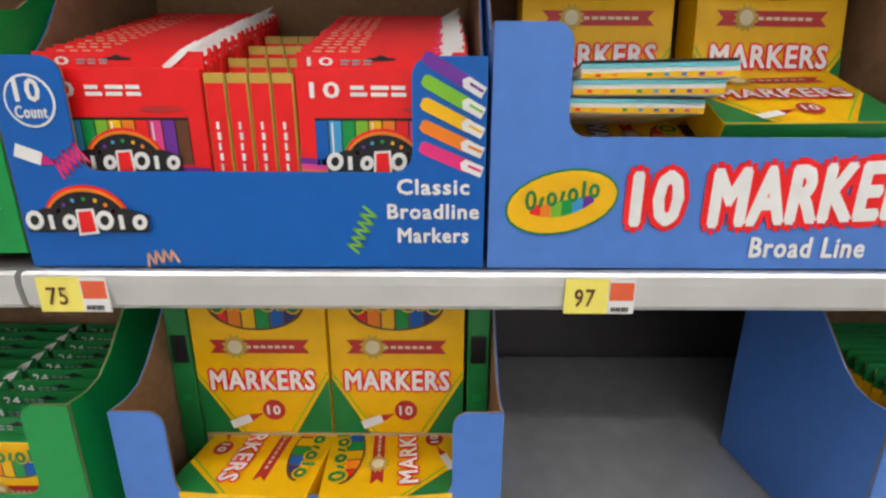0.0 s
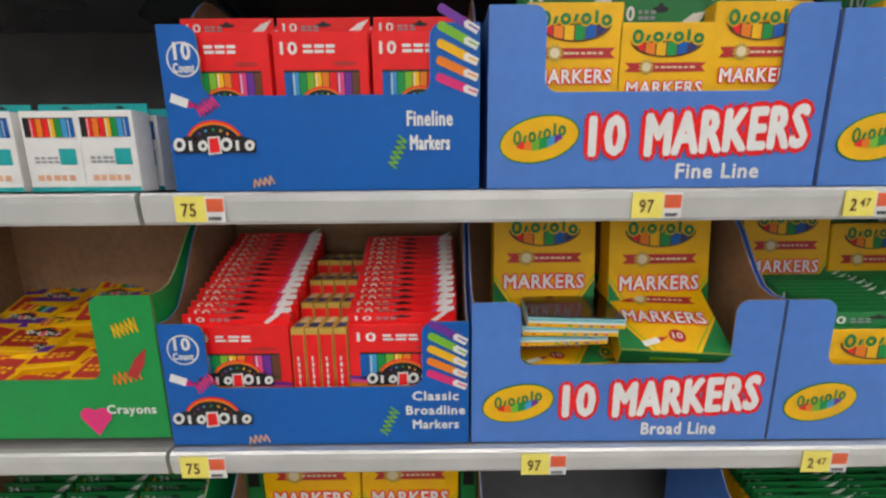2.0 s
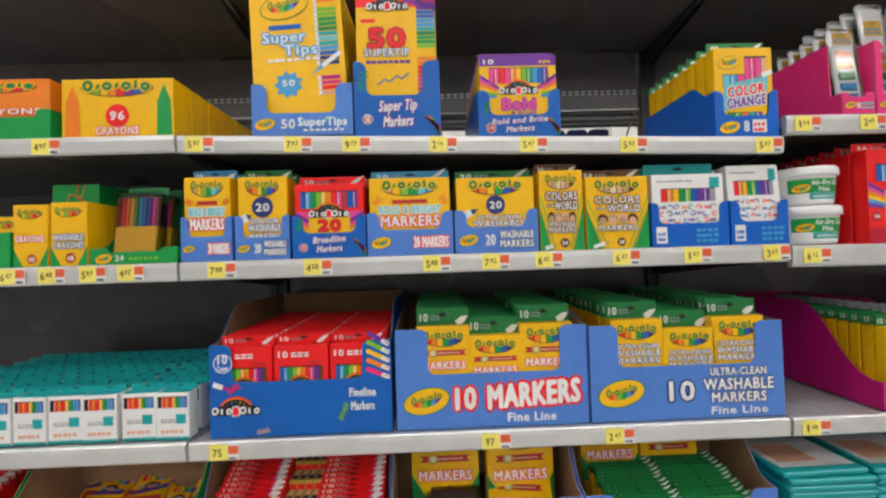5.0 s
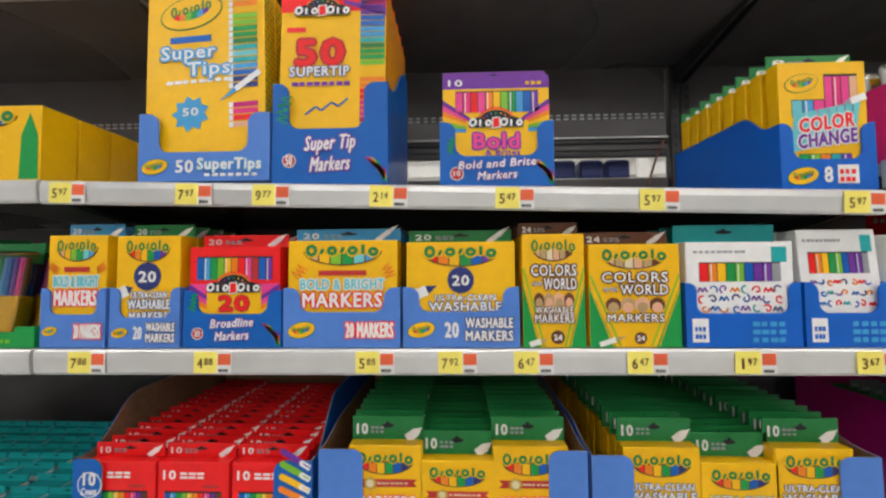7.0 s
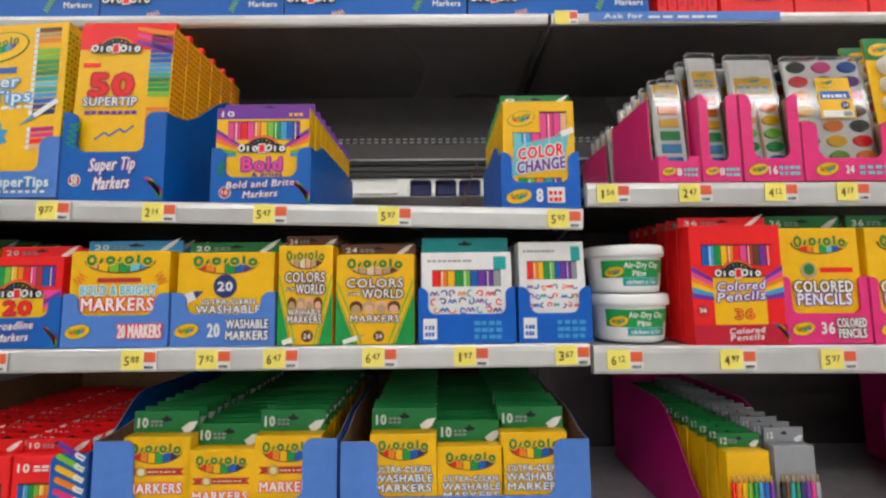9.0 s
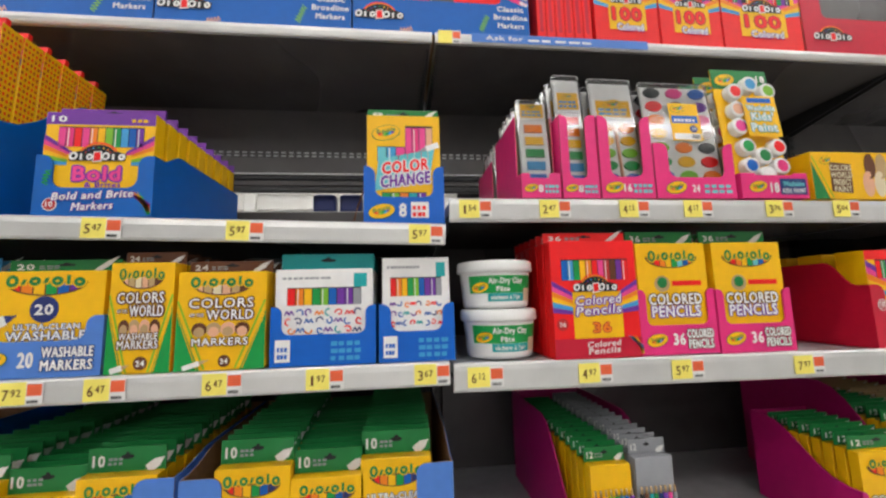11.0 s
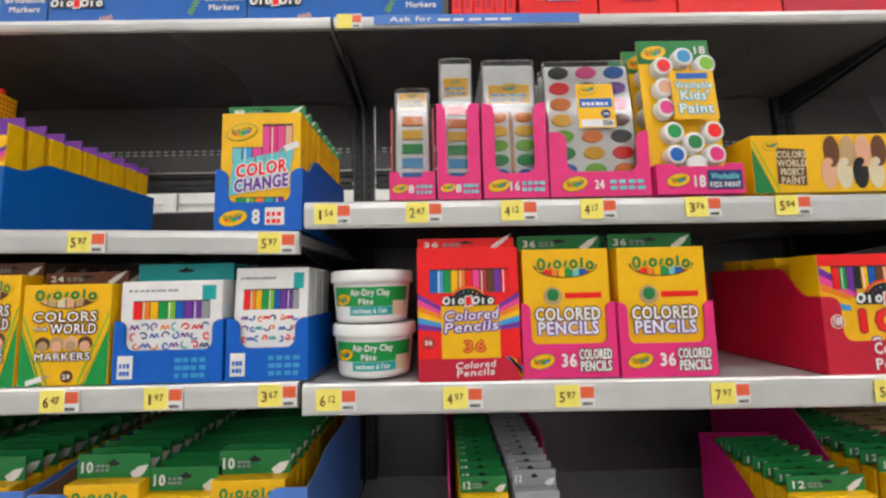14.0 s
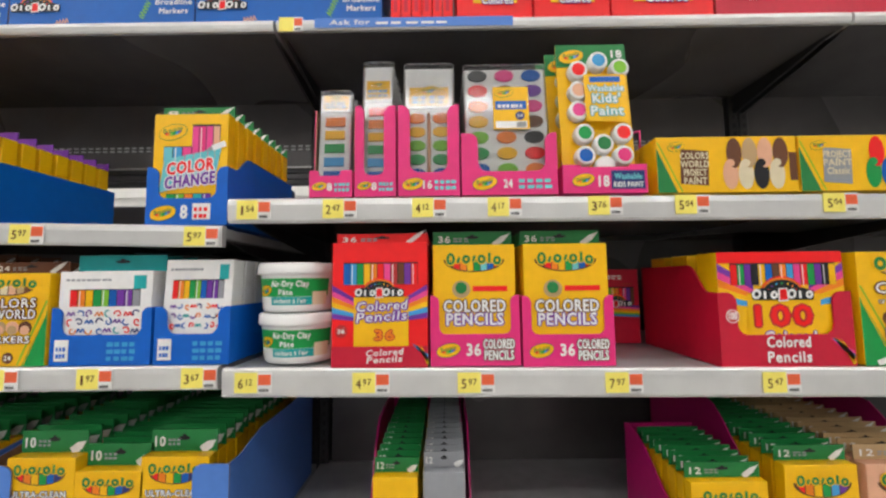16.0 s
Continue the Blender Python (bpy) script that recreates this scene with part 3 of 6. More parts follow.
def art_tray_peri(line, washable=False):
    def art(s, w, low):
        brand_oval(s, w * 0.155, low * 0.52, w * 0.118)
        if washable:
            s.text("10", w * 0.465, low * 0.36, w * 0.125, low * 0.36, "white", 4, "navy")
            s.text("ULTRA-CLEAN", w * 0.76, low * 0.80, w * 0.29, low * 0.14, "white", 4, "navy")
            s.text("WASHABLE", w * 0.76, low * 0.53, w * 0.36, low * 0.21, "white", 4, "navy")
            s.text("MARKERS", w * 0.76, low * 0.30, w * 0.28, low * 0.18, "white", 4, "navy")
            s.text(line, w * 0.76, low * 0.08, w * 0.29, low * 0.14, "white", 4)
        else:
            s.text("10", w * 0.358, low * 0.36, w * 0.10, low * 0.40, "white", 4, "red", 0.036, 0.03, 0.0, 0.07)
            s.text("MARKERS", w * 0.715, low * 0.39, w * 0.475, low * 0.43, "white", 4, "red", 0.036, 0.05, 0.0, 0.07)
            s.text(line, w * 0.70, low * 0.10, w * 0.25, low * 0.16, "white", 4)
    return art


def art_tray_blue(lines, flap):
    def art(s, w, low):
        brand_arch(s, w * 0.145, low * 0.50, w * 0.26, 2)
        s.oval(w * 0.075, flap * 0.80, w * 0.052, w * 0.052, "white", 2)
        s.oval(w * 0.075, flap * 0.80, w * 0.047, w * 0.047, "blue", 3)
        s.text("10", w * 0.075, flap * 0.80, w * 0.05, flap * 0.10, "white", 4)
        s.text("Count", w * 0.075, flap * 0.725, w * 0.065, flap * 0.055, "white", 4)
        pen(s, w * 0.02, flap * 0.58, w * 0.09, w * 0.014, -20, "magenta", 2)
        scribble(s, w * 0.13, flap * 0.53, w * 0.07, w * 0.05, "hot", 2, 11, 30)
        scribble(s, w * 0.29, low * 0.10, w * 0.07, w * 0.035, "peach", 2, 9, 10)
        scribble(s, w * 0.735, low * 0.40, w * 0.10, w * 0.04, "lime", 2, 12, 65)
        for i, line in enumerate(lines):
            s.text(line, w * (0.89 if len(lines) == 3 else 0.84), low * (0.78 - 0.25 * i) - (0.10 * low if len(lines) == 2 else 0), w * 0.03 * len(line) * (0.72 if len(lines) == 3 else 0.6), low * 0.155, "white", 4)
        for i, c in enumerate(["hot", "orange", "yellow", "lime", "purple"]):
            marker_picture(s, w * 0.993, low * 1.0 + i * flap * 0.090, w * 0.14, w * 0.013, 158 - 2 * i, c)
    return art


def art_tray_green(s, w, low):
    brand_arch(s, w * 0.18, low * 0.42, w * 0.27, 2)
    s.oval(w * 0.05, low * 2.0, w * 0.048, w * 0.048, "lime", 2)
    s.oval(w * 0.05, low * 2.0, w * 0.043, w * 0.043, "kelly", 3)
    s.text("24", w * 0.05, low * 1.98, w * 0.05, low * 0.18, "white", 4)
    for i, c in enumerate(["purple", "blue", "brick", "orange", "navy"]):
        pen(s, w * 0.02 + i * 0.008, low * 1.15, 0.05, 0.004, 70 + 12 * i, c, 2, c)
    s.text("Crayons", w * 0.88, low * 0.44, w * 0.17, low * 0.15, "white", 4)
    s.oval(w * 0.725, low * 0.40, w * 0.03, w * 0.03, "hot", 2)
    s.oval(w * 0.775, low * 0.40, w * 0.03, w * 0.03, "hot", 2)
    s.flat([(w * 0.70, low * 0.34), (w * 0.75, low * 0.05), (w * 0.80, low * 0.34), (w * 0.75, low * 0.5)], "hot", 3)
    scribble(s, w * 0.90, low * 1.85, w * 0.09, w * 0.06, "yellow", 2, 12, 20)
    scribble(s, w * 0.88, low * 1.05, w * 0.10, w * 0.05, "orange", 2, 11, 10)
    pen(s, w * 0.90, low * 1.05, w * 0.12, w * 0.018, 60, "brick", 3, "brick")


# ---- fourth shelf: broad markers and crayons ----
YB = 0.015
tray("display_tray", "bright blue card display tray with white printing, full of red boxes", -0.02, 0.379, YB, S4, 0.215, 0.173, (0.058, 0.338, 0.083), 0.30, "blue", art_tray_blue(["Classic", "Broadline", "Markers"], 0.173))
RB = carton("marker_box", "red card box of markers standing in a tray", 0.142, 0.162, 0.0095, "red", None, "red", 0.014, "10", Matrix(), "red boxes in the tray")
_s = Shape()
for _i in range(9):
    _s.box(-0.06 + 0.011 * _i, -0.054 + 0.011 * _i, 0.002, 0.007, 0.1621, 0.1626, C["white"] if _i > 5 else C["crimson"])
_s.prism([(0.036, 0.001), (0.067, 0.002), (0.067, 0.0085), (0.036, 0.007)], "z", 0.1621, 0.165, C["white"])
part("top_print", _s, RB)
_s = Shape().flat([(0.036, 0.165), (0.058, 0.165), (0.069, 0.1705), (0.069, 0.1755), (0.050, 0.1755)], "white", 1)
_s.flat([(0.034, 0.164), (0.041, 0.164), (0.050, 0.1745), (0.044, 0.1735)], "pink", 2)
for _i in range(4):
    _s.rect(-0.060 + 0.011 * _i, -0.053 + 0.011 * _i, 0.172, 0.1740, "peach", 1)
_s.v = [(a, b + 0.0062, c) for a, b, c in _s.v]
tagged(part("tab_print", _s, RB, "white printing on the tab"), kind="stuff")
for cx in (0.072, 0.292):
    f = carton("marker_box", "red card box of markers with a clear window in a tray", 0.142, 0.162, 0.0095, "red", art_red(), "red", 0.014, "10", group="red boxes in the tray")
    rows(f, RB, cx, 0.026, S4 + 0.004, 15, 0.0112, 0.0015, 0.0055)
RB.matrix_basis = pose(0.072, 0.026 + 15 * 0.0112, S4 + 0.0865)


def side_carton(x, y, z):
    t = thing("marker_box", pose(x, y, z), "gold and red card marker box turned on its narrow side", "marker box", "sideways boxes")
    part("body", Shape().box(-0.0088, 0.0088, 0, 0.050, 0, 0.158, C["gold"], 0.0008), t)
    s = Shape().rect(-0.0078, 0.0078, 0.002, 0.150, "red", 1)
    for i in range(12):
        s.rect(-0.0018, 0.0012 - 0.0008 * (i % 2), 0.02 + i * 0.0085, 0.026 + i * 0.0085, "white", 2)
    prints(s, t)
    g = Shape().box(-0.006, 0.006, 0.006, 0.02, 0.1581, 0.1586, C["navy"]).box(-0.004, 0.004, 0.024, 0.046, 0.1581, 0.1586, C["cream"])
    part("top_print", g, t)
    return t


sc = side_carton(0.155, 0.024, S4 + 0.004)
for j in range(4):
    for i in range(4):
        if i + j:
            copy_thing(sc, pose(0.155 + 0.0187 * i, 0.024 + 0.0505 * j * 0.85, S4 + 0.004 + 0.021 * j))

tray("display_tray", "periwinkle blue card display tray with white and red lettering, half empty", 0.383, 0.781, YB, S4, 0.20, 0.198, (0.063, 0.338, 0.112), 0.30, "peri", art_tray_peri("Broad Line"))
CM = carton("marker_box", "yellow card marker box with green corners leaning in a tray", 0.140, 0.150, 0.032, "yellow", art_markers(), "green", 0.024, "10", pose(0.655, 0.024, 0.901, -60, 0, -8), "yellow broad marker boxes")
part("base_flap", Shape().box(-0.069, 0.069, 0.001, 0.031, -0.0012, -0.0002, C["green"]), CM, "dark green base flap")
part("base_print", Shape().box(-0.03, 0.03, 0.013, 0.019, -0.0018, -0.0013, C["lime"]), CM)
CB = carton("marker_box", "yellow card marker box with green corners leaning in a tray", 0.154, 0.160, 0.032, "yellow", art_markers(), "green", 0.026, "10", pose(0.500, 0.112, 0.912, -5, 0, 0), "yellow broad marker boxes")
copy_thing(CB, pose(0.672, 0.106, 0.910, -5, 0, 2))
for k, (px, py, pz, rz) in enumerate(((0.50, 0.03, 0.783, 3), (0.65, 0.03, 0.783, -4), (0.52, 0.035, 0.817, 88), (0.655, 0.028, 0.817, -8), (0.50, 0.03, 0.851, 4))):
    copy_thing(CM, pose(px, py + (0.12 if k == 2 else 0), pz + 0.030, -90, 0, rz) if k != 2 else pose(0.56, 0.10, pz + 0.03, -90, 0, 90))
FL = carton("marker_box", "pale card marker box lying flat in a tray", 0.125, 0.15, 0.012, "white", lambda s, w, h: (s.rect(-w * 0.5, w * 0.5, 0, h * 0.45, "aqua"), s.bars(0, h * 0.5, w * 0.8, h * 0.3, "navy", 2, 3, 5)), "", group="pale flat boxes")
_s = Shape()
for _i in range(8):
    _s.box(-0.050 + 0.0135 * _i, -0.046 + 0.0135 * _i, 0.0078, 0.0102, -0.0012, -0.0009, C[INKS[_i]])
_s.box(-0.0615, 0.0615, 0.0070, 0.0115, -0.0008, 0, C["yellow"])
_s.box(-0.0615, 0.0615, 0.0005, 0.0035, -0.0008, 0, C["aqua"])
part("edge_print", _s, FL, "yellow edge with a row of coloured dots")
part("sheet", Shape().box(-0.0615, 0.0615, -0.003, -0.0012, 0.001, 0.149, CLEAR), FL, "clear plastic cover")
for k in range(3):
    copy_thing(FL, pose(0.508 + 0.006 * k, 0.03 - 0.002 * k, 0.922 + 0.0125 * k, -90, 0, -3 * k)) if k else None
FL.matrix_basis = pose(0.505, 0.032, 0.920, -90, 0, 2)
tipped = carton("marker_box", "yellow card box of washable markers tipped on its side", 0.140, 0.150, 0.020, "yellow", art_markers("WASHABLE", "", "navy", "white"), "", group="yellow broad marker boxes")
tipped.matrix_basis = Matrix.Translation((0.452, 0.092, 0.880)) @ pose(0, 0, 0, 33, 0, 0) @ pose(0, 0, 0, 0, 0, -90) @ pose(0, 0, 0, -90, 0, 0)

tray("display_tray", "periwinkle blue card display tray full of green-topped marker boxes", 0.785, 1.187, YB, S4, 0.20, 0.198, (0.063, 0.345, 0.108), 0.30, "peri", art_tray_peri("Broad Line", True))
WB = carton("marker_box", "green-topped card box of washable markers in a tray", 0.150, 0.150, 0.0105, "yellow", None, "green", 0.022, "10", Matrix(), "washable broad boxes", top="green")
for cx in (0.922, 1.076):
    f = carton("marker_box", "yellow card box of washable markers with a green top", 0.150, 0.150, 0.0105, "yellow", art_markers("WASHABLE", "", "navy", "white"), "green", 0.022, "10", group="washable broad boxes", top="green")
    rows(f, WB, cx, 0.024, S4 + 0.004, 13, 0.0115, 0.004, 0.002)
WB.matrix_basis = pose(0.922, 0.024 + 13 * 0.0115, S4 + 0.030)
copy_thing(CM, pose(0.90, 0.155, S4 + 0.15, -4, 0, 0))
copy_thing(CM, pose(1.05, 0.16, S4 + 0.125, -4, 0, 0))

GT = tray("display_tray", "green card display tray half full of crayon boxes", -0.402, -0.023, YB, S4 + 0.012, 0.20, 0.200, (0.055, 0.300, 0.085), 0.29, "kelly", art_tray_green, group="green trays")
copy_thing(GT, pose(-0.786, YB, S4 + 0.012))
copy_thing(GT, pose(-1.172, YB, S4 + 0.012))


def art_crayon(s, w, h):
    s.rect(-w * 0.42, w * 0.42, h * 0.10, h * 0.46, "brick", 1)
    s.flat([(-w * 0.5, h * 0.5), (w * 0.5, h * 0.62), (w * 0.5, h * 0.74), (-w * 0.5, h * 0.60)], "purple", 2)
    brand_arch(s, 0, h * 0.68, w * 0.66, 3)
    barrels(s, -w * 0.40, w * 0.40, h * 0.84, h * 0.97, RAINBOW, 1)
    s.bars(0, h * 0.2, w * 0.6, h * 0.14, "yellow", 2, 2, 4)


CR = carton("crayon_box", "yellow and red card crayon box in a green tray", 0.072, 0.105, 0.026, "yellow", art_crayon, "", m=pose(-0.31, 0.03, S4 + 0.04), group="small crayon boxes", category="crayon box")
CR.matrix_basis = pose(-0.335, 0.022, S4 + 0.082, -84, 0, 2)
_r = random.Random(4)
for i in range(5):
    for j in range(6):
        if i + j:
            copy_thing(CR, pose(-0.335 + 0.064 * i + _r.uniform(-0.008, 0.008), 0.022 + 0.026 * j, S4 + 0.080 + 0.010 * j + _r.uniform(0, 0.012), -78 + _r.uniform(-8, 14), _r.uniform(-8, 8), _r.uniform(-14, 14)))
for i in range(5):
    copy_thing(CR, pose(-0.74 + 0.074 * i, 0.022, S4 + 0.075, 0, 0, 0))
    for j in range(9):
        if i in (0, 2):
            copy_thing(RB, pose(-0.69 + 0.078 * i, 0.055 + 0.014 * j, S4 + 0.055 + 0.004 * j))
BL = thing("card_block", pose(-0.39, 0.022, S4 + 0.0155), "kraft card packing under the crayon boxes", "packing", "packing blocks")
part("body", Shape().box(0.002, 0.352, 0, 0.17, 0, 0.038, KRAFT), BL)
copy_thing(BL, pose(-0.774, 0.022, S4 + 0.0155))

# teal packs stacked in the next bay
TP = thing("teal_pack", Matrix(), "flat teal packet in a wrapped stack", "packet", "teal packets")
part("body", Shape().box(-0.095, 0.095, 0, 0.26, 0, 0.0125, C["teal"], 0.003), TP)
part("wrap_edge", Shape().box(-0.09, 0.09, -0.0015, -0.0002, 0.0125 * 0.8, 0.0125, C["aqua"]), TP, "pale printed edge")
part("top_print", Shape().box(-0.085, 0.085, 0.02, 0.25, 0.0126, 0.0130, C["white"]).box(-0.07, 0.02, 0.04, 0.12, 0.0131, 0.0134, C["peach"]).box(-0.07, 0.07, 0.15, 0.22, 0.0131, 0.0134, C["teal"]), TP, "white printed front")
_r = random.Random(9)
for i in range(2):
    for j in range(16):
        m = pose(1.315 + 0.20 * i + _r.uniform(-0.006, 0.006), 0.03 + _r.uniform(-0.006, 0.008), S4 + 0.001 + 0.0137 * j, 0, 0, _r.uniform(-2, 2))
        if i + j:
            copy_thing(TP, m)
        else:
            TP.matrix_basis = m

# ---- fifth shelf ----
tray("display_tray", "green card display tray of small green crayon packs", -0.42, -0.022, YB, S5, 0.20, 0.205, (0.05, 0.35, 0.10), 0.30, "kelly", lambda s, w, low: s.text("CLEAN", w * 0.80, low * 0.55, w * 0.3, low * 0.3, "white", 4), group="green trays")
GP = carton("crayon_pack", "small green and yellow crayon pack in a tray", 0.115, 0.150, 0.015, "yellow", art_markers("CLEAN", "", "navy"), "green", 0.02, "24", Matrix(), "green crayon packs", "crayon box", top="green")
for i in range(3):
    for j in range(10):
        m = pose(-0.345 + 0.122 * i, 0.024 + 0.017 * j, S5 + 0.005 + 0.004 * j)
        if i + j:
            copy_thing(GP, m)
        else:
            GP.matrix_basis = m
tray("display_tray", "periwinkle blue card display tray with yellow marker boxes stacked inside", 0.016, 0.404, YB, S5, 0.20, 0.198, (0.053, 0.338, 0.10), 0.29, "peri", art_tray_peri("Broad Line"))
C5 = carton("marker_box", "yellow card marker box with green corners standing in a tray", 0.157, 0.19, 0.032, "yellow", art_markers(), "green", 0.024, "10", pose(0.130, 0.098, S5 + 0.11), "yellow broad marker boxes")
copy_thing(C5, pose(0.290, 0.098, S5 + 0.11))
EG = thing("marker_box", pose(0.0345, 0.10, S5 + 0.0035), "dark green card marker box standing edge-on in a tray", "marker box", "edge-on green boxes")
part("body", Shape().box(-0.013, 0.013, 0, 0.085, 0, 0.285, C["green"], 0.001), EG)
part("spine_print", Shape().rect(-0.005, 0.005, 0.15, 0.158, "kelly", 1).rect(-0.009, 0.009, 0.20, 0.235, "black", 1), EG)
copy_thing(EG, pose(0.3855, 0.10, S5 + 0.0035))
CK = carton("card_block", "kraft card packing under the marker boxes", 0.32, 0.105, 0.09, "tan", None, m=pose(0.212, 0.098, S5 + 0.004), category="packing")
for k in range(3):
    for i, (px, rz) in enumerate(((0.060, -90), (0.360, 90))):
        copy_thing(CM, Matrix.Translation((px, 0.086, S5 + 0.037 + 0.034 * k)) @ pose(0, 0, 0, 0, 0, rz + (3 if i else -2) * k) @ pose(0, 0, 0, -90, 0, 0))
tray("display_tray", "periwinkle blue card display tray full of green-topped marker boxes", 0.785, 1.18, YB, S5, 0.20, 0.198, (0.053, 0.338, 0.10), 0.29, "peri", art_tray_peri("Broad Line", True))
for cx in (0.91, 1.062):
    for j in range(13):
        copy_thing(WB, pose(cx, 0.024 + 0.0115 * j, S5 + 0.03 + 0.002 * j))
carton("card_block", "kraft card packing under the marker boxes", 0.33, 0.024, 0.16, "tan", None, m=pose(0.985, 0.02, S5 + 0.004), category="packing")
for i in range(7):
    for j in range(11):
        copy_thing(RB, pose(1.265 + 0.15 * i, 0.03 + 0.014 * j, S5 + 0.001 + 0.003 * j)) if i < 5 else None

# ---- third shelf: fine markers ----
YF = 0.032
tray("display_tray", "bright blue card display tray of fine markers", 0.018, 0.392, YF, S3, 0.40, 0.190, (0.045, 0.315, 0.112), 0.26, "blue", art_tray_blue(["Fineline", "Markers"], 0.19))
FR = carton("marker_box", "slim red card box of fine markers in a tray", 0.112, 0.180, 0.0215, "red", None, "red", 0.021, "10", Matrix(), "red fine boxes")
for i in range(3):
    f = carton("marker_box", "slim red card box of fine markers with a clear window", 0.112, 0.180, 0.0215, "red", art_red(), "red", 0.021, "10", group="red fine boxes")
    rows(f, FR, 0.088 + 0.1165 * i, YF + 0.006, S3 + 0.004, 13, 0.0265, 0.002)
FR.matrix_basis = pose(0.088, YF + 0.006 + 13 * 0.0265, S3 + 0.004)
tray("display_tray", "periwinkle blue card display tray of fine line markers", 0.402, 0.805, YF, S3, 0.40, 0.208, (0.067, 0.346, 0.113), 0.22, "peri", art_tray_peri("Fine Line"))
tray("display_tray", "periwinkle blue card display tray of fine washable markers", 0.811, 1.226, YF, S3, 0.40, 0.202, (0.061, 0.356, 0.113), 0.22, "peri", art_tray_peri("Fine Line", True))
FY = carton("marker_box", "slim yellow card box of fine markers with a green tab", 0.112, 0.208, 0.024, "yellow", None, "green", 0.036, "10", Matrix(), "yellow fine boxes")
_t = Shape()
for _i in range(8):
    _t.add([(-0.045 + 0.0128 * _i + 0.004 * math.cos(6.2832 * k / 8), 0.010 + 0.004 * math.sin(6.2832 * k / 8), 0.2084) for k in range(8)], [tuple(range(8))], C[INKS[_i]])
part("top_print", _t, FY)
FS = carton("marker_box", "shorter yellow card box of fine markers with a green tab", 0.112, 0.186, 0.024, "yellow", None, "green", 0.036, "10", Matrix(), "yellow fine boxes")
for i, (cx, dz, rz, art) in enumerate(((0.503, 0, 0, 0), (0.612, -0.018, -1, 0), (0.722, 0, 1, 0), (0.915, 0.004, 0, 1), (1.028, -0.022, 2, 1), (1.135, 0.004, 0, 1))):
    short = dz < 0
    f = carton("marker_box", "slim yellow card box of fine markers with a green tab", 0.112, 0.186 if short else 0.208, 0.024, "yellow", art_fine("MARKERS", "red", "white", bool(art)), "green", 0.036, "10", group="yellow fine boxes")
    rows(f, FS if short else FY, cx, YF + 0.005, S3 + 0.004, 14, 0.0265, 0.003)
FS.matrix_basis = pose(0.612, YF + 0.005 + 14 * 0.0265, S3 + 0.004)
FY.matrix_basis = pose(0.503, YF + 0.005 + 14 * 0.0265, S3 + 0.004)


def art_teal(s, w, h):
    barrels(s, -w * 0.44, w * 0.44, h * 0.68, h * 0.92, ["black", "red", "orange", "red", "yellow", "kelly", "sky", "blue"], 1)
    s.rect(w * 0.10, w * 0.40, h * 0.34, h * 0.54, "teal", 1)
    s.bars(-w * 0.12, h * 0.36, w * 0.45, h * 0.10, "grey", 1, 2, 4)
    s.bars(0, h * 0.14, w * 0.7, h * 0.12, "peach", 1, 1, 5)
    s.rect(-w / 2, w / 2, 0, h * 0.06, "teal", 1)


TB = carton("pencil_box", "small white and teal card box of pencils", 0.067, 0.096, 0.030, "white", art_teal, "teal", 0.012, "", Matrix(), "small teal boxes", "pencil box", top="teal")
TB.matrix_basis = pose(-0.058, YF, S3 + 0.001)
_r = random.Random(3)
for i in range(9):
    for j in range(9):
        if i + j:
            copy_thing(TB, pose(-0.058 - 0.0705 * i - (0.008 if i > 1 else 0), YF + 0.040 * j + _r.uniform(0, 0.005), S3 + 0.001, 0, 0, _r.uniform(-2.5, 2.5)))

# ---- second shelf: boxes in sleeves ----
def art_bold(s, w, h):
    smile(s, 0, h * 0.88, w * 0.68, h * 0.13, ["peach", "yellow", "lime", "kelly", "aqua", "sky"])
    blobs(s, 0, h * 0.885, w * 0.66, h * 0.075, "green", 5, arch=0.25, under="yellow")
    s.rect(-w * 0.22, w * 0.22, h * 0.66, h * 0.71, "brick", 2)
    s.text("BOLD & BRIGHT", 0, h * 0.53, w * 0.76, h * 0.10, "aqua", 5, "white")
    s.text("MARKERS", 0, h * 0.36, w * 0.72, h * 0.14, "white", 5, "red")
    scribble(s, -w * 0.40, h * 0.70, w * 0.12, h * 0.12, "orange", 2, 7, 50)
    scribble(s, w * 0.42, h * 0.70, w * 0.12, h * 0.12, "orange", 2, 7, 120)


def art_wash(s, w, h):
    smile(s, 0, h * 0.88, w * 0.66, h * 0.13, ["red", "orange", "yellow", "kelly", "blue", "purple"])
    blobs(s, 0, h * 0.885, w * 0.66, h * 0.075, "green", 5, arch=0.25, under="yellow")
    s.oval(0, h * 0.625, h * 0.13, h * 0.13, "navy", 2)
    s.text("20", 0, h * 0.575, h * 0.16, h * 0.10, "white", 3)
    s.text("ULTRA-CLEAN", w * 0.04, h * 0.43, w * 0.55, h * 0.055, "white", 5, "navy")
    s.text("WASHABLE", w * 0.04, h * 0.33, w * 0.66, h * 0.085, "white", 5, "navy")
    s.text("MARKERS", w * 0.04, h * 0.22, w * 0.6, h * 0.08, "white", 5, "navy")
    pen(s, -w * 0.46, h * 0.46, w * 0.26, h * 0.05, 24, "navy", 3)


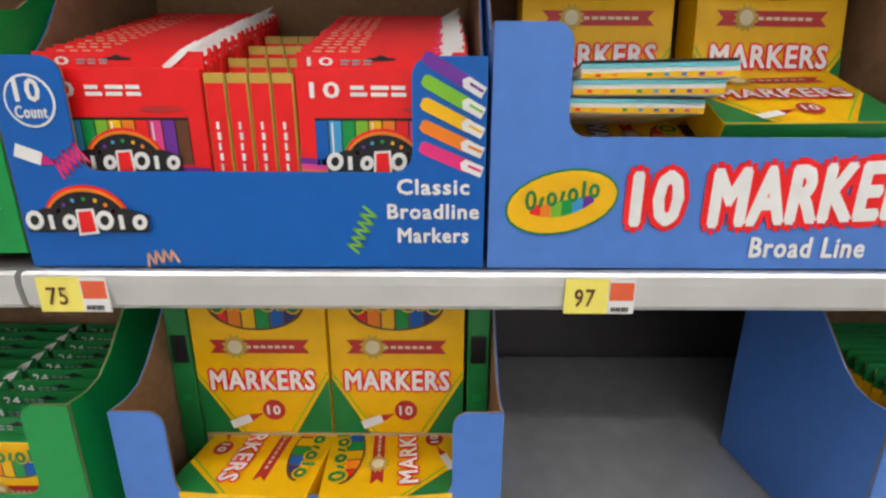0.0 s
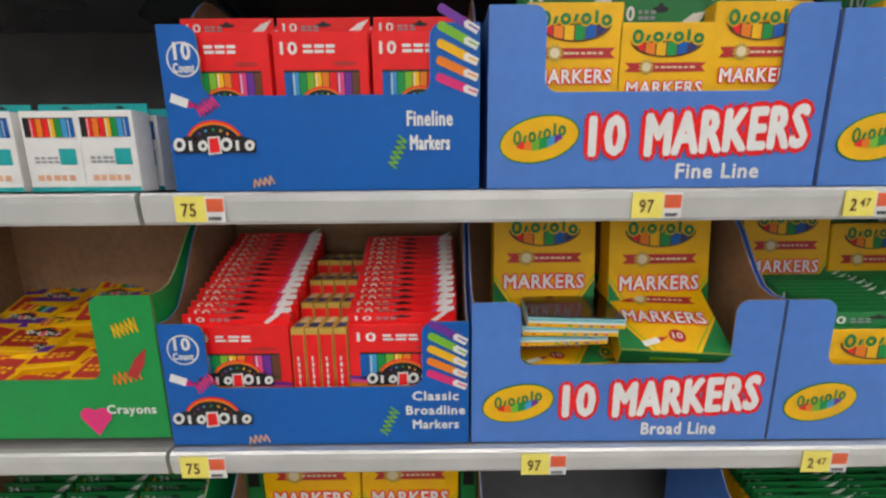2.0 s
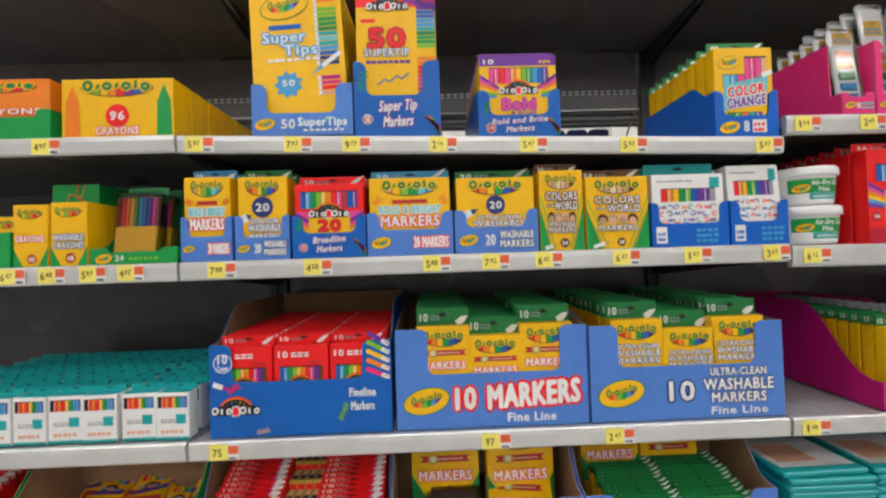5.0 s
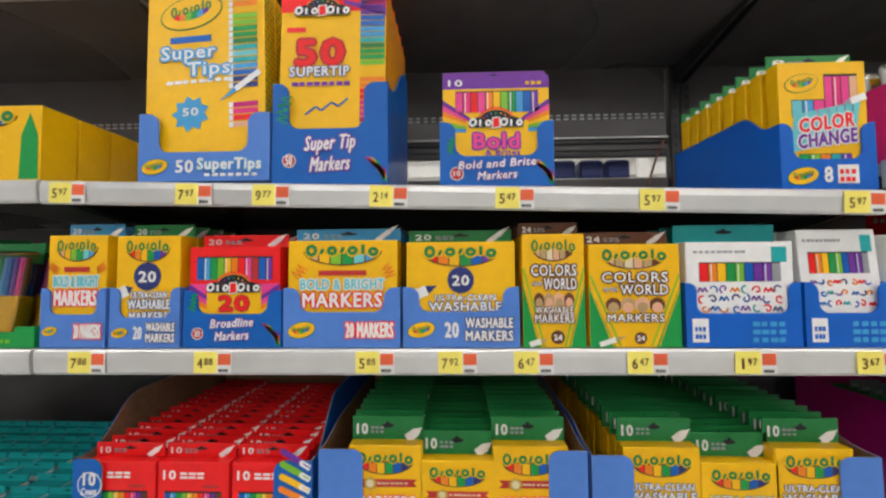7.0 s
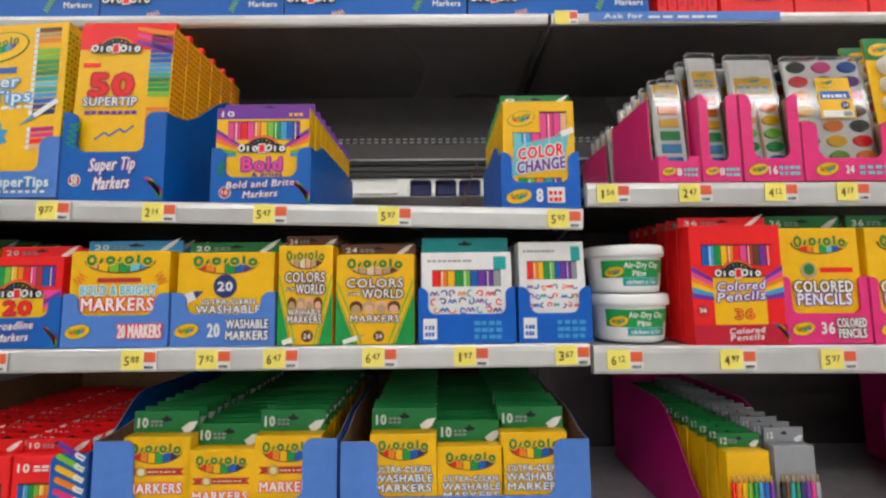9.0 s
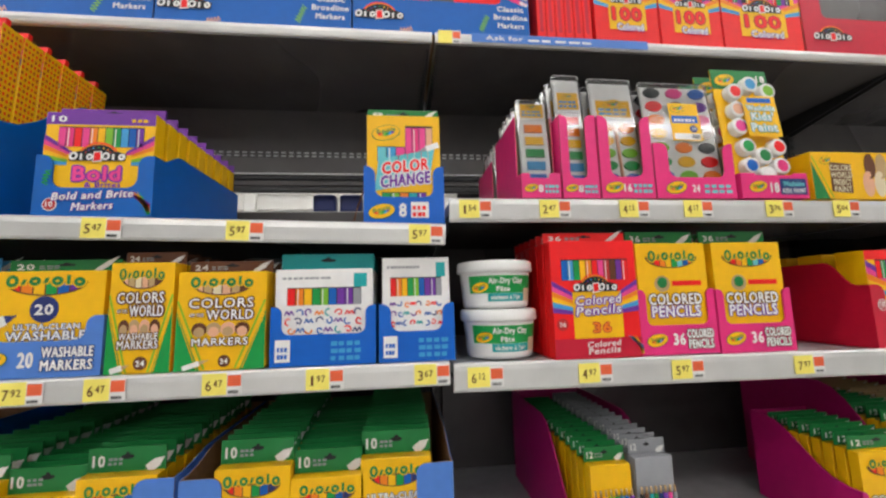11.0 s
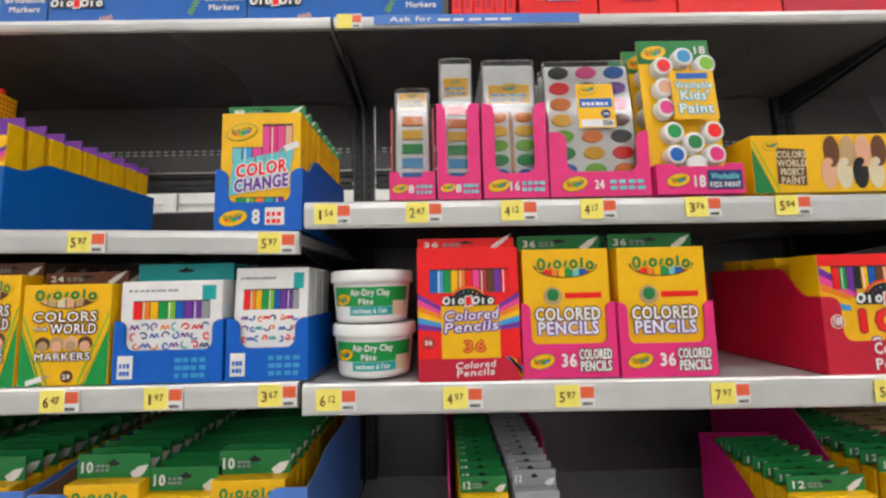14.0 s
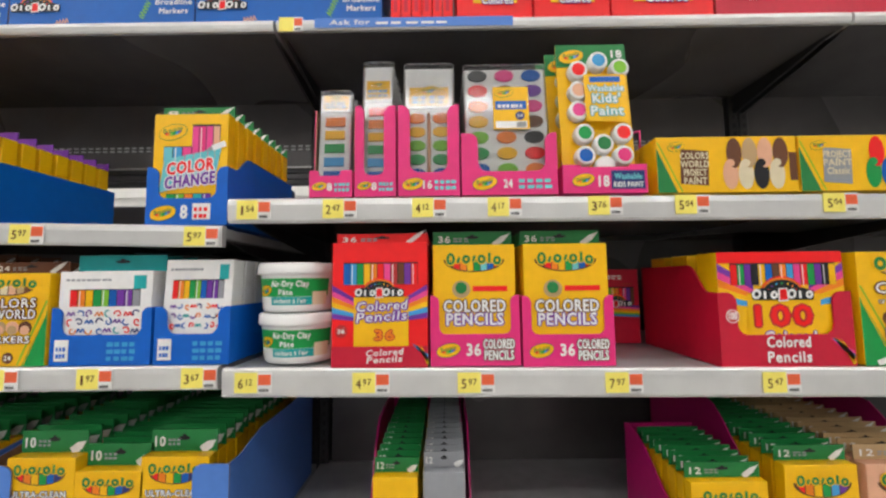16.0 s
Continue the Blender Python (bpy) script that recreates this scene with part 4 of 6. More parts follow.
def art_cz20(s, w, h):
    s.rect(-w / 2, w / 2, h * 0.52, h * 0.62, "pink", 1)
    for i, c in enumerate(["purple", "pink", "orange", "yellow", "sky"]):
        for k in (-1, 1):
            s.flat([(k * w / 2, h * (0.62 - 0.06 * i)), (k * w / 2, h * (0.56 - 0.06 * i)), (k * w * 0.2, h * (0.40 - 0.04 * i)), (k * w * 0.2, h * (0.44 - 0.04 * i))][::-k], c, 2)
    barrels(s, -w * 0.42, w * 0.42, h * 0.66, h * 0.90, ["blue", "sky", "kelly", "lime", "yellow", "orange", "red", "pink", "brick", "blue", "purple"], 1)
    s.rect(-w * 0.30, w * 0.30, h * 0.10, h * 0.60, "yellow", 3)
    brand_arch(s, 0, h * 0.585, w * 0.58, 4)
    s.text("20", 0, h * 0.35, w * 0.32, h * 0.15, "red", 5, "brick")
    s.bars(0, h * 0.26, w * 0.42, h * 0.07, "white", 4, 1, 8)


def art_world(sub):
    def art(s, w, h):
        for k in (-1, 1):
            s.flat([(k * w / 2, 0), (k * w / 2, h * 0.60), (k * w * 0.22, 0)][::k], "kelly", 1)
            s.stroke([(k * w * 0.49, h * 0.70), (k * w * 0.17, 0.002)], 0.0026, "lime", 2)
            s.stroke([(k * w * 0.49, h * 0.56), (k * w * 0.25, 0.002)], 0.0014, "yellow", 3)
        smile(s, 0, h * 0.87, w * 0.66, h * 0.12, ["peach", "tan", "cream", "peach", "tan", "brown"])
        blobs(s, 0, h * 0.875, w * 0.7, h * 0.075, "green", 5, arch=0.25, under="yellow")
        s.text("COLORS", 0, h * 0.63, w * 0.72, h * 0.10, "white", 5, "brown", 0.012, 0, 0, 0.085)
        s.text("WORLD", w * 0.10, h * 0.51, w * 0.52, h * 0.10, "white", 5, "brown", 0.012, 0, 0, 0.085)
        s.text("OF THE", -w * 0.27, h * 0.54, w * 0.15, h * 0.035, "white", 5, "brown", 0.012, 0, 0, 0.085)
        for i, c in enumerate(["brown", "tan", "peach", "brown"]):
            s.oval(-w * 0.24 + w * 0.16 * i, h * 0.41, w * 0.085, h * 0.07, c, 3)
            s.oval(-w * 0.24 + w * 0.16 * i, h * 0.385, w * 0.06, h * 0.05, ["tan", "peach", "tan", "peach"][i], 4)
        if sub:
            s.text("WASHABLE", 0, h * 0.30, w * 0.60, h * 0.06, "white", 6, "brown", 0.012, 0, 0, 0.085)
        s.text("MARKERS", 0, h * (0.22 if sub else 0.25), w * 0.62, h * 0.075, "white", 6, "brown", 0.012, 0, 0, 0.085)
        s.oval(w * 0.05, h * 0.09, h * 0.06, h * 0.06, "brown", 3)
        s.text("24", w * 0.05, h * 0.065, h * 0.07, h * 0.05, "white", 4)
        pen(s, -w * 0.40, 0.004, w * 0.3, h * 0.025, 18, "tan", 4)
    return art


def art_squiggle(s, w, h):
    rnd = random.Random(int(w * 1000))
    s.bars(-w * 0.18, h * 0.89, w * 0.5, h * 0.04, "grey", 1, 1, 9)
    s.rect(w * 0.30, w * 0.44, h * 0.80, h * 0.95, "teal", 1)
    barrels(s, -w * 0.38, w * 0.38, h * 0.61, h * 0.80, ["red", "orange", "yellow", "kelly", "lime", "blue", "purple", "purple", "grey"], 1)
    for i in range(24):
        x = (-0.40 + 0.80 * (i % 8 + 0.5) / 8) * w + rnd.uniform(-0.002, 0.002)
        z = (0.30 + 0.28 * (i // 8 + 0.5) / 3) * h + rnd.uniform(-0.001, 0.001)
        a, k = rnd.uniform(0, 6.28), w * 0.044
        col = rnd.choice(["navy", "orange", "teal", "red", "purple", "blue"])
        if i % 3 == 0:
            pts = [(x + k * math.cos(a + 0.8 * j) * (0.3 + 0.1 * j), z + k * math.sin(a + 0.8 * j) * (0.3 + 0.1 * j)) for j in range(8)]
        elif i % 3 == 1:
            pts = [(x - k + 0.5 * k * j, z + (k * 0.5 if j % 2 else -k * 0.5)) for j in range(5)]
        else:
            pts = [(x + k * 0.8 * math.cos(a + 0.7 * j), z + k * 0.8 * math.sin(a + 0.7 * j)) for j in range(6)]
        s.stroke(pts, 0.0024, col, 2)


def sleeve_art(kind, num, lines, low, text_colour="white", edge="navy"):
    def art(s, w, lo):
        if kind == "oval":
            brand_oval(s, w * 0.16, lo * 0.50, w * 0.115)
        if num:
            s.text(num, w * 0.42, lo * 0.30, w * 0.035 * 3.2, lo * 0.42, "white", 4)
        for i, line in enumerate(lines):
            s.text(line, w * 0.74, lo * (0.30 if len(lines) == 1 else 0.56 - 0.36 * i), w * 0.40, lo * (0.42 if len(lines) == 1 else 0.28), "white", 4, edge)
    return art


def sleeve_blue(num, lines):
    def art(s, w, lo):
        s.oval(w * 0.15, lo * 0.42, w * 0.06, w * 0.06, "white", 2)
        s.oval(w * 0.15, lo * 0.42, w * 0.052, w * 0.052, "brick", 3)
        s.text(num, w * 0.15, lo * 0.34, w * 0.055, lo * 0.18, "white", 4)
        for i, line in enumerate(lines):
            s.text(line, w * 0.50, lo * (0.62 - 0.38 * i), w * 0.048 * len(line), lo * 0.26, "white", 4, "purple", 0.02, 0.05, 0.15)
        for i, c in enumerate(["kelly", "yellow", "orange", "red", "purple"]):
            pen(s, w * 0.98, 0.003 + 0.004 * i, w * 0.22, w * 0.016, 112 + 9 * i, c, 3, c)
        scribble(s, w * 0.10, lo * 1.35, lo * 0.5, lo * 0.25, "kelly", 2, 9, 80)
    return art


def boxed(name, label, x0, x1, z, top, colour, art, tab, num, tray_colour="", flap=0.0, low=0.0, tray_art=None, n=4, pitch=0.04, y=0.010, d=0.034, tab_h=0.02, category="marker box", tray_label="", back_h=0.0, tilt=0.0, margin=0.14):
    """A file of cartons, in a low card sleeve where there is one."""
    w = x1 - x0
    if tray_colour:
        tray("display_tray", tray_label, x0, x1, y, z, n * pitch + 0.012, flap, (w * margin, w * (1 - margin), low), back_h or flap, tray_colour, tray_art, 0.05, inner=C[tray_colour])
        y, z, w = y + 0.005, z + 0.0035, w - 0.010
    h = top - z
    f = carton(name, label, w, h, d, colour, art, tab, tab_h, num, pose((x0 + x1) / 2, y, z, tilt, 0, 0), label, category)
    b = carton(name, label, w, h, d, colour, None, tab, tab_h, num, pose((x0 + x1) / 2, y + pitch, z, tilt, 0, 0), label, category)
    for i in range(2, n):
        copy_thing(b, pose((x0 + x1) / 2, y + i * pitch, z, tilt, 0, 0))
    return f


PT = "periwinkle blue card sleeve round yellow marker boxes"
boxed("marker_box", "yellow card box of bold bright markers", -0.020, 0.082, S2, 1.652, "yellow", art_bold, "sky", "20", "peri", 0.090, 0.050, sleeve_art("oval", "", ["20 MARKERS"], 0, edge="red"), tray_label=PT)
boxed("marker_box", "yellow card box of washable markers", 0.088, 0.197, S2, 1.650, "yellow", art_wash, "green", "20", "peri", 0.090, 0.045, sleeve_art("oval", "20", ["WASHABLE", "MARKERS"], 0), tray_label=PT)
boxed("marker_box", "red and yellow card box of twenty markers", 0.203, 0.352, S2, 1.632, "red", art_cz20, "red", "20", "blue", 0.085, 0.050, sleeve_blue("20", ["Broadline", "Markers"]), tray_label="bright blue card sleeve round red marker boxes")
boxed("marker_box", "yellow card box of bold bright markers", 0.355, 0.530, S2, 1.640, "yellow", art_bold, "sky", "20", "peri", 0.088, 0.052, sleeve_art("oval", "", ["20 MARKERS"], 0, edge="red"), tray_label=PT)
boxed("marker_box", "yellow card box of washable markers", 0.534, 0.705, S2, 1.636, "yellow", art_wash, "green", "20", "peri", 0.088, 0.052, sleeve_art("oval", "20", ["WASHABLE", "MARKERS"], 0), tray_label=PT)
boxed("marker_box", "yellow and green card box of skin-tone markers", 0.710, 0.800, S2, 1.646, "yellow", art_world(True), "brown", "24")
boxed("marker_box", "yellow and green card box of skin-tone markers", 0.806, 0.936, S2, 1.630, "yellow", art_world(False), "brown", "24")
RT = "royal blue card sleeve round white marker boxes"
boxed("marker_box", "white card box with colourful squiggles and a teal top", 0.943, 1.105, S2, 1.632, "white", art_squiggle, "teal", "", "royal", 0.092, 0.048, lambda s, w, lo: (s.rect(w * 0.05, w * 0.19, lo * 0.15, lo * 0.85, "white", 2), s.bars(w * 0.12, lo * 0.25, w * 0.1, lo * 0.45, "royal", 3, 2, 3), s.bars(w * 0.72, lo * 0.15, w * 0.3, lo * 0.7, "sky", 2, 3, 4)), tab_h=0.028, tray_label=RT, margin=0.10)
boxed("marker_box", "white card box with colourful squiggles", 1.110, 1.232, S2, 1.650, "white", art_squiggle, "", "", "royal", 0.092, 0.048, lambda s, w, lo: (s.rect(w * 0.06, w * 0.24, lo * 0.15, lo * 0.85, "white", 2), s.bars(w * 0.15, lo * 0.25, w * 0.13, lo * 0.45, "royal", 3, 2, 3), s.bars(w * 0.72, lo * 0.15, w * 0.4, lo * 0.7, "sky", 2, 3, 4)), tray_label=RT, n=3, tilt=-4, margin=0.16)


def tub(x, y, z):
    t = thing("clay_tub", pose(x, y, z), "round white plastic tub of modelling clay with a lid", "tub", "clay tubs")
    part("body", Shape().lathe(0, 0, [(0, 0), (0.055, 0), (0.058, 0.003), (0.064, 0.066), (0.064, 0.068)], PLASTIC, 36), t)
    part("lid", Shape().lathe(0, 0, [(0.066, 0.062), (0.0685, 0.063), (0.069, 0.068), (0.0685, 0.079), (0.066, 0.082), (0.060, 0.0825), (0.058, 0.079), (0, 0.079)], PLASTIC, 36), t, "white snap-on lid")
    s, g = Shape(), Shape()

    def wrap(shape, a0, a1, z0, z1, colour, off):
        pts, fs = [], []
        n = 14
        for i in range(n + 1):
            a = radians(-90 + a0 + (a1 - a0) * i / n)
            for zz in (z0, z1):
                r = 0.058 + 0.006 * (zz - 0.003) / 0.063 + off
                pts.append((r * math.cos(a), r * math.sin(a), zz))
        for i in range(n):
            fs.append((2 * i, 2 * i + 2, 2 * i + 3, 2 * i + 1))
        shape.add(pts, fs, C[colour], True)
    wrap(s, -75, 80, 0.006, 0.060, "white", 0.0004)
    wrap(s, -58, 70, 0.026, 0.056, "kelly", 0.0007)
    wrap(s, -25, 62, 0.012, 0.0255, "teal", 0.0007)
    wrap(s, 40, 66, 0.012, 0.034, "cream", 0.0010)
    part("label", s, t, "green and white printed label")
    g.text("Air-Dry Clay", 0.006, 0.0425, 0.060, 0.010, "white", 3)
    g.text("Pâte", 0.000, 0.029, 0.022, 0.009, "white", 3)
    g.text("séchant à l'air", 0.006, 0.0155, 0.054, 0.0075, "white", 3)
    brand_oval(g, -0.040, 0.036, 0.0155)
    bent = []
    for px, py, pz in g.v:
        r = 0.058 + 0.006 * (pz - 0.003) / 0.063 + 0.0004 - py
        a = radians(-90) + px / 0.061
        bent.append((r * math.cos(a), r * math.sin(a), pz))
    g.v = bent
    prints(g, t)
    return t


tub(1.322, 0.078, 1.4765)
c2 = tub(1.318, 0.078, 1.5605)


def art_pencils(brand):
    def art(s, w, h):
        if brand == "arch":
            for i, c in enumerate(["purple", "pink", "orange", "yellow", "sky", "purple"]):
                for k in (-1, 1):
                    s.flat([(k * w / 2, h * (0.66 - 0.045 * i)), (k * w / 2, h * (0.615 - 0.045 * i)), (k * w * 0.26, h * (0.52 - 0.03 * i)), (k * w * 0.26, h * (0.55 - 0.03 * i))][::-k], c, 1)
            barrels(s, -w * 0.38, w * 0.40, h * 0.66, h * 0.84, ["blue", "sky", "kelly", "yellow", "orange", "red", "pink", "brick", "brown", "purple", "red"], 2)
            s.rect(-w * 0.27, w * 0.30, h * 0.10, h * 0.56, "yellow", 2)
            brand_arch(s, 0, h * 0.60, w * 0.50, 4)
            s.text("Colored", w * 0.02, h * 0.455, w * 0.52, h * 0.075, "white", 6, "purple", 0.012, 0.05, 0.12, 0.09)
            s.text("Pencils", w * 0.02, h * 0.37, w * 0.52, h * 0.075, "white", 6, "purple", 0.012, 0.05, 0.12, 0.09)
            s.oval(-w * 0.40, h * 0.29, w * 0.065, w * 0.065, "brick", 2)
            s.text("36", -w * 0.40, h * 0.275, w * 0.07, h * 0.035, "white", 4)
            s.text("36", w * 0.05, h * 0.22, w * 0.2, h * 0.08, "orange", 4, "brick")
            s.rect(-w / 2, w / 2, 0.002, h * 0.17, "crimson", 5)
            s.text("Colored", w * 0.05, h * 0.10, w * 0.38, h * 0.05, "white", 7, "", 0.02, 0.05, 0.12)
            s.text("Pencils", w * 0.05, h * 0.045, w * 0.36, h * 0.05, "white", 7, "", 0.02, 0.05, 0.12)
            for i, c in enumerate(["yellow", "orange", "kelly", "purple", "sky"]):
                pen(s, w * 0.50, 0.006 + 0.003 * i, w * 0.2, w * 0.013, 110 + 8 * i, c, 7, c)
        else:
            smile(s, 0, h * 0.86, w * 0.70, h * 0.10, ["brown", "red", "orange", "yellow", "kelly", "aqua", "blue", "red"])
            blobs(s, 0, h * 0.86, w * 0.66, h * 0.07, "green", 5, arch=0.25, under="yellow")
            s.rect(-w * 0.02, w * 0.40, h * 0.60, h * 0.645, "red", 2)
            s.oval(-w * 0.16, h * 0.62, w * 0.11, h * 0.075, "tan", 2)
            s.oval(-w * 0.16, h * 0.63, w * 0.07, h * 0.05, "green", 3)
            s.text("COLORED", 0, h * 0.43, w * 0.74, h * 0.10, "white", 6, "brown")
            s.text("PENCILS", 0, h * 0.32, w * 0.68, h * 0.10, "white", 6, "purple")
    return art


boxed("pencil_box", "red card box of colored pencils with a rainbow front", 1.398, 1.551, 1.4735, 1.672, "red", art_pencils("arch"), "red", "36", n=6, pitch=0.034, d=0.03, tab_h=0.018, category="pencil box", y=0.004)
HP = "hot pink card sleeve round yellow pencil boxes"
hp_art = lambda s, w, lo: (brand_oval(s, w * 0.2, lo * 0.5, w * 0.13), s.text("36", w * 0.48, lo * 0.34, w * 0.15, lo * 0.38, "white", 4), s.text("COLORED", w * 0.76, lo * 0.55, w * 0.34, lo * 0.30, "white", 4, "brown"), s.text("PENCILS", w * 0.76, lo * 0.20, w * 0.32, lo * 0.30, "white", 4, "brown"))
boxed("pencil_box", "yellow card box of colored pencils with a green tab", 1.555, 1.699, 1.4735, 1.668, "yellow", art_pencils("oval"), "green", "36", "hot", 0.112, 0.050, hp_art, n=5, pitch=0.034, d=0.03, category="pencil box", tray_label=HP, margin=0.10, tab_h=0.025)
boxed("pencil_box", "yellow card box of colored pencils with a green tab", 1.703, 1.850, 1.4715, 1.668, "yellow", art_pencils("oval"), "green", "36", "hot", 0.112, 0.050, hp_art, n=5, pitch=0.034, d=0.03, category="pencil box", tray_label=HP, margin=0.10, tab_h=0.025)


def art_hundred(s, w, h):
    s.rect(-w / 2, w / 2, h * 0.90, h, "red", 1)
    for i, c in enumerate(["purple", "pink", "orange", "yellow", "sky"]):
        for k in (-1, 1):
            s.flat([(k * w / 2, h * (0.90 - 0.07 * i)), (k * w / 2, h * (0.83 - 0.07 * i)), (k * w * 0.22, h * (0.66 - 0.04 * i)), (k * w * 0.22, h * (0.70 - 0.04 * i))][::-k], c, 1)
    barrels(s, -w * 0.40, w * 0.44, h * 0.70, h * 0.90, [INKS[(3 * i) % 10] for i in range(15)] , 2)
    s.rect(-w * 0.28, w * 0.30, h * 0.20, h * 0.62, "yellow", 3)
    brand_arch(s, 0, h * 0.62, w * 0.48, 4)
    s.text("100", 0, h * 0.34, w * 0.44, h * 0.18, "red", 5, "brick")
    s.text("Colored", w * 0.04, h * 0.19, w * 0.40, h * 0.10, "white", 6, "purple")


red_sleeve = lambda s, w, lo: (s.oval(w * 0.10, lo * 1.6, w * 0.05, w * 0.05, "white", 2), s.oval(w * 0.10, lo * 1.6, w * 0.044, w * 0.044, "brick", 3), s.text("100", w * 0.10, lo * 1.5, w * 0.06, lo * 0.25, "white", 4), s.text("Colored", w * 0.50, lo * 0.62, w * 0.32, lo * 0.34, "white", 4), s.text("Pencils", w * 0.50, lo * 0.15, w * 0.32, lo * 0.34, "white", 4), [pen(s, w * 0.98, 0.004 + 0.004 * i, w * 0.2, w * 0.014, 115 + 8 * i, c, 3, c) for i, c in enumerate(["yellow", "orange", "kelly", "sky", "pink"])])
boxed("pencil_box", "yellow card box of a hundred colored pencils", 2.018, 2.232, 1.467, 1.650, "yellow", art_hundred, "", "", "crimson", 0.118, 0.050, red_sleeve, n=3, pitch=0.075, d=0.05, category="pencil box", tray_label="crimson card tray round yellow pencil boxes", margin=0.14, back_h=0.165)
boxed("pencil_box", "yellow and green card box of colored pencils", 2.245, 2.43, 1.467, 1.648, "yellow", art_world(False), "", "", n=3, pitch=0.06, d=0.05, category="pencil box")
boxed("pencil_box", "crimson card box of colored pencils", 1.90, 2.005, 1.469, 1.63, "crimson", art_red("36"), "", "", n=3, pitch=0.06, d=0.05, category="pencil box", y=0.24)


# crayons in the bay before
def art_crayons(title, num):
    def art(s, w, h):
        smile(s, 0, h * 0.86, w * 0.7, h * 0.10, ["kelly", "yellow", "lime", "orange", "red", "peach"])
        blobs(s, 0, h * 0.87, w * 0.66, h * 0.06, "green", 5, arch=0.25, under="yellow")
        for k in (-1, 1):
            s.flat([(k * w / 2, 0), (k * w / 2, h * 0.30), (k * w * 0.22, 0)][::k], "kelly", 1)
        for i, line in enumerate(title):
            s.text(line, 0, h * (0.40 - 0.13 * i), w * 0.82, h * 0.10, "white", 5, "red" if len(title) == 1 else "navy")
        s.oval(w * 0.05, h * 0.12, w * 0.14, w * 0.14, "brick", 3)
        s.text(num, w * 0.05, h * 0.08, w * 0.18, h * 0.075, "white", 4)
    return art


boxed("crayon_box", "tall yellow card box of crayons", -0.350, -0.283, S2, 1.605, "yellow", art_crayons(["CRAYONS"], "48"), "", "", n=3, pitch=0.058, d=0.055, category="crayon box")
boxed("crayon_box", "tall yellow card box of washable crayons", -0.277, -0.205, S2, 1.608, "yellow", art_crayons(["WASHABLE", "CRAYONS"], "48"), "", "", n=3, pitch=0.062, d=0.058, category="crayon box")
gsl = lambda s, w, lo: (brand_oval(s, w * 0.16, lo * 0.45, w * 0.10), s.text("24", w * 0.34, lo * 0.25, w * 0.1, lo * 0.5, "white", 4), s.bars(w * 0.62, lo * 0.3, w * 0.35, lo * 0.4, "lime", 2, 1, 6))
tray("display_tray", "green card tray with a clear pack of crayons", -0.200, -0.028, 0.010, S2, 0.17, 0.032, (0.035, 0.14, 0.024), 0.14, "kelly", gsl, 0.12, inner=C["kelly"])
tray("display_tray", "green card tray with small crayon boxes", -0.62, -0.357, 0.010, S2, 0.17, 0.07, (0.15, 0.235, 0.035), 0.09, "kelly", gsl, 0.05, inner=C["kelly"])
cpk = thing("crayon_pack", pose(-0.125, 0.018, S2 + 0.004, -8, 0, 0), "clear pack of twisting crayons with a yellow front", "crayon pack")
part("body", Shape().box(-0.042, 0.042, 0.004, 0.03, 0, 0.075, C["yellow"], 0.002), cpk)
for _i in range(9):
    part("crayon", Shape().rod((-0.036 + 0.009 * _i, 0.016, 0.02), (-0.036 + 0.009 * _i, 0.016, 0.138), 0.0038, C[INKS[_i]]), cpk)
part("blister", Shape().box(-0.044, 0.044, 0.002, 0.033, 0.001, 0.148, CLEAR, 0.004), cpk, "clear plastic blister")
part("header", Shape().box(-0.043, 0.043, 0.031, 0.033, 0.13, 0.165, C["green"]), cpk)
copy_thing(cpk, pose(-0.122, 0.056, S2 + 0.004, -8, 0, 0))
boxed("crayon_box", "small yellow card box of crayons in a green tray", -0.415, -0.36, S2 + 0.0035, 1.585, "yellow", art_crayons(["CRAYONS"], "16"), "", "", n=3, pitch=0.05, d=0.045, category="crayon box", y=0.03)
boxed("crayon_box", "small yellow card box of crayons in a green tray", -0.485, -0.43, S2 + 0.0035, 1.585, "yellow", art_crayons(["CRAYONS"], "16"), "", "", n=3, pitch=0.05, d=0.045, category="crayon box", y=0.03)
carton("crayon_box", "green card crayon box lying on the yellow boxes", 0.10, 0.048, 0.11, "kelly", lambda s, w, h: (scribble(s, 0, h * 0.5, w * 0.6, h * 0.5, "orange", 2, 4, 30), scribble(s, 0.01, h * 0.5, w * 0.5, h * 0.5, "red", 2, 3, 120)), m=pose(-0.285, 0.075, 1.6087), category="crayon box")


# ---- first shelf: super tips, bold, color change ----
def z1(x):
    return 1.736 - 0.0258 * max(0.0, x + 0.018)


def art_96(s, w, h):
    smile(s, 0, h * 0.84, w * 0.62, h * 0.16, ["sky", "lime", "yellow", "orange", "red", "purple", "blue", "aqua"])
    blobs(s, 0, h * 0.85, w * 0.60, h * 0.12, "green", 5, arch=0.2, under="yellow")
    s.oval(0, h * 0.36, h * 0.20, h * 0.20, "red", 2)
    s.text("96", 0, h * 0.29, h * 0.24, h * 0.15, "white", 4)
    s.text("CRAYONS", 0, h * 0.04, w * 0.38, h * 0.13, "white", 5, "red")
    for x, c in ((-0.40, "orange"), (0.42, "kelly")):
        s.flat([(w * (x - 0.07), 0.002), (w * (x + 0.07), 0.002), (w * (x + 0.06), h * 0.6), (w * x, h * 0.9), (w * (x - 0.06), h * 0.6)], c, 2)


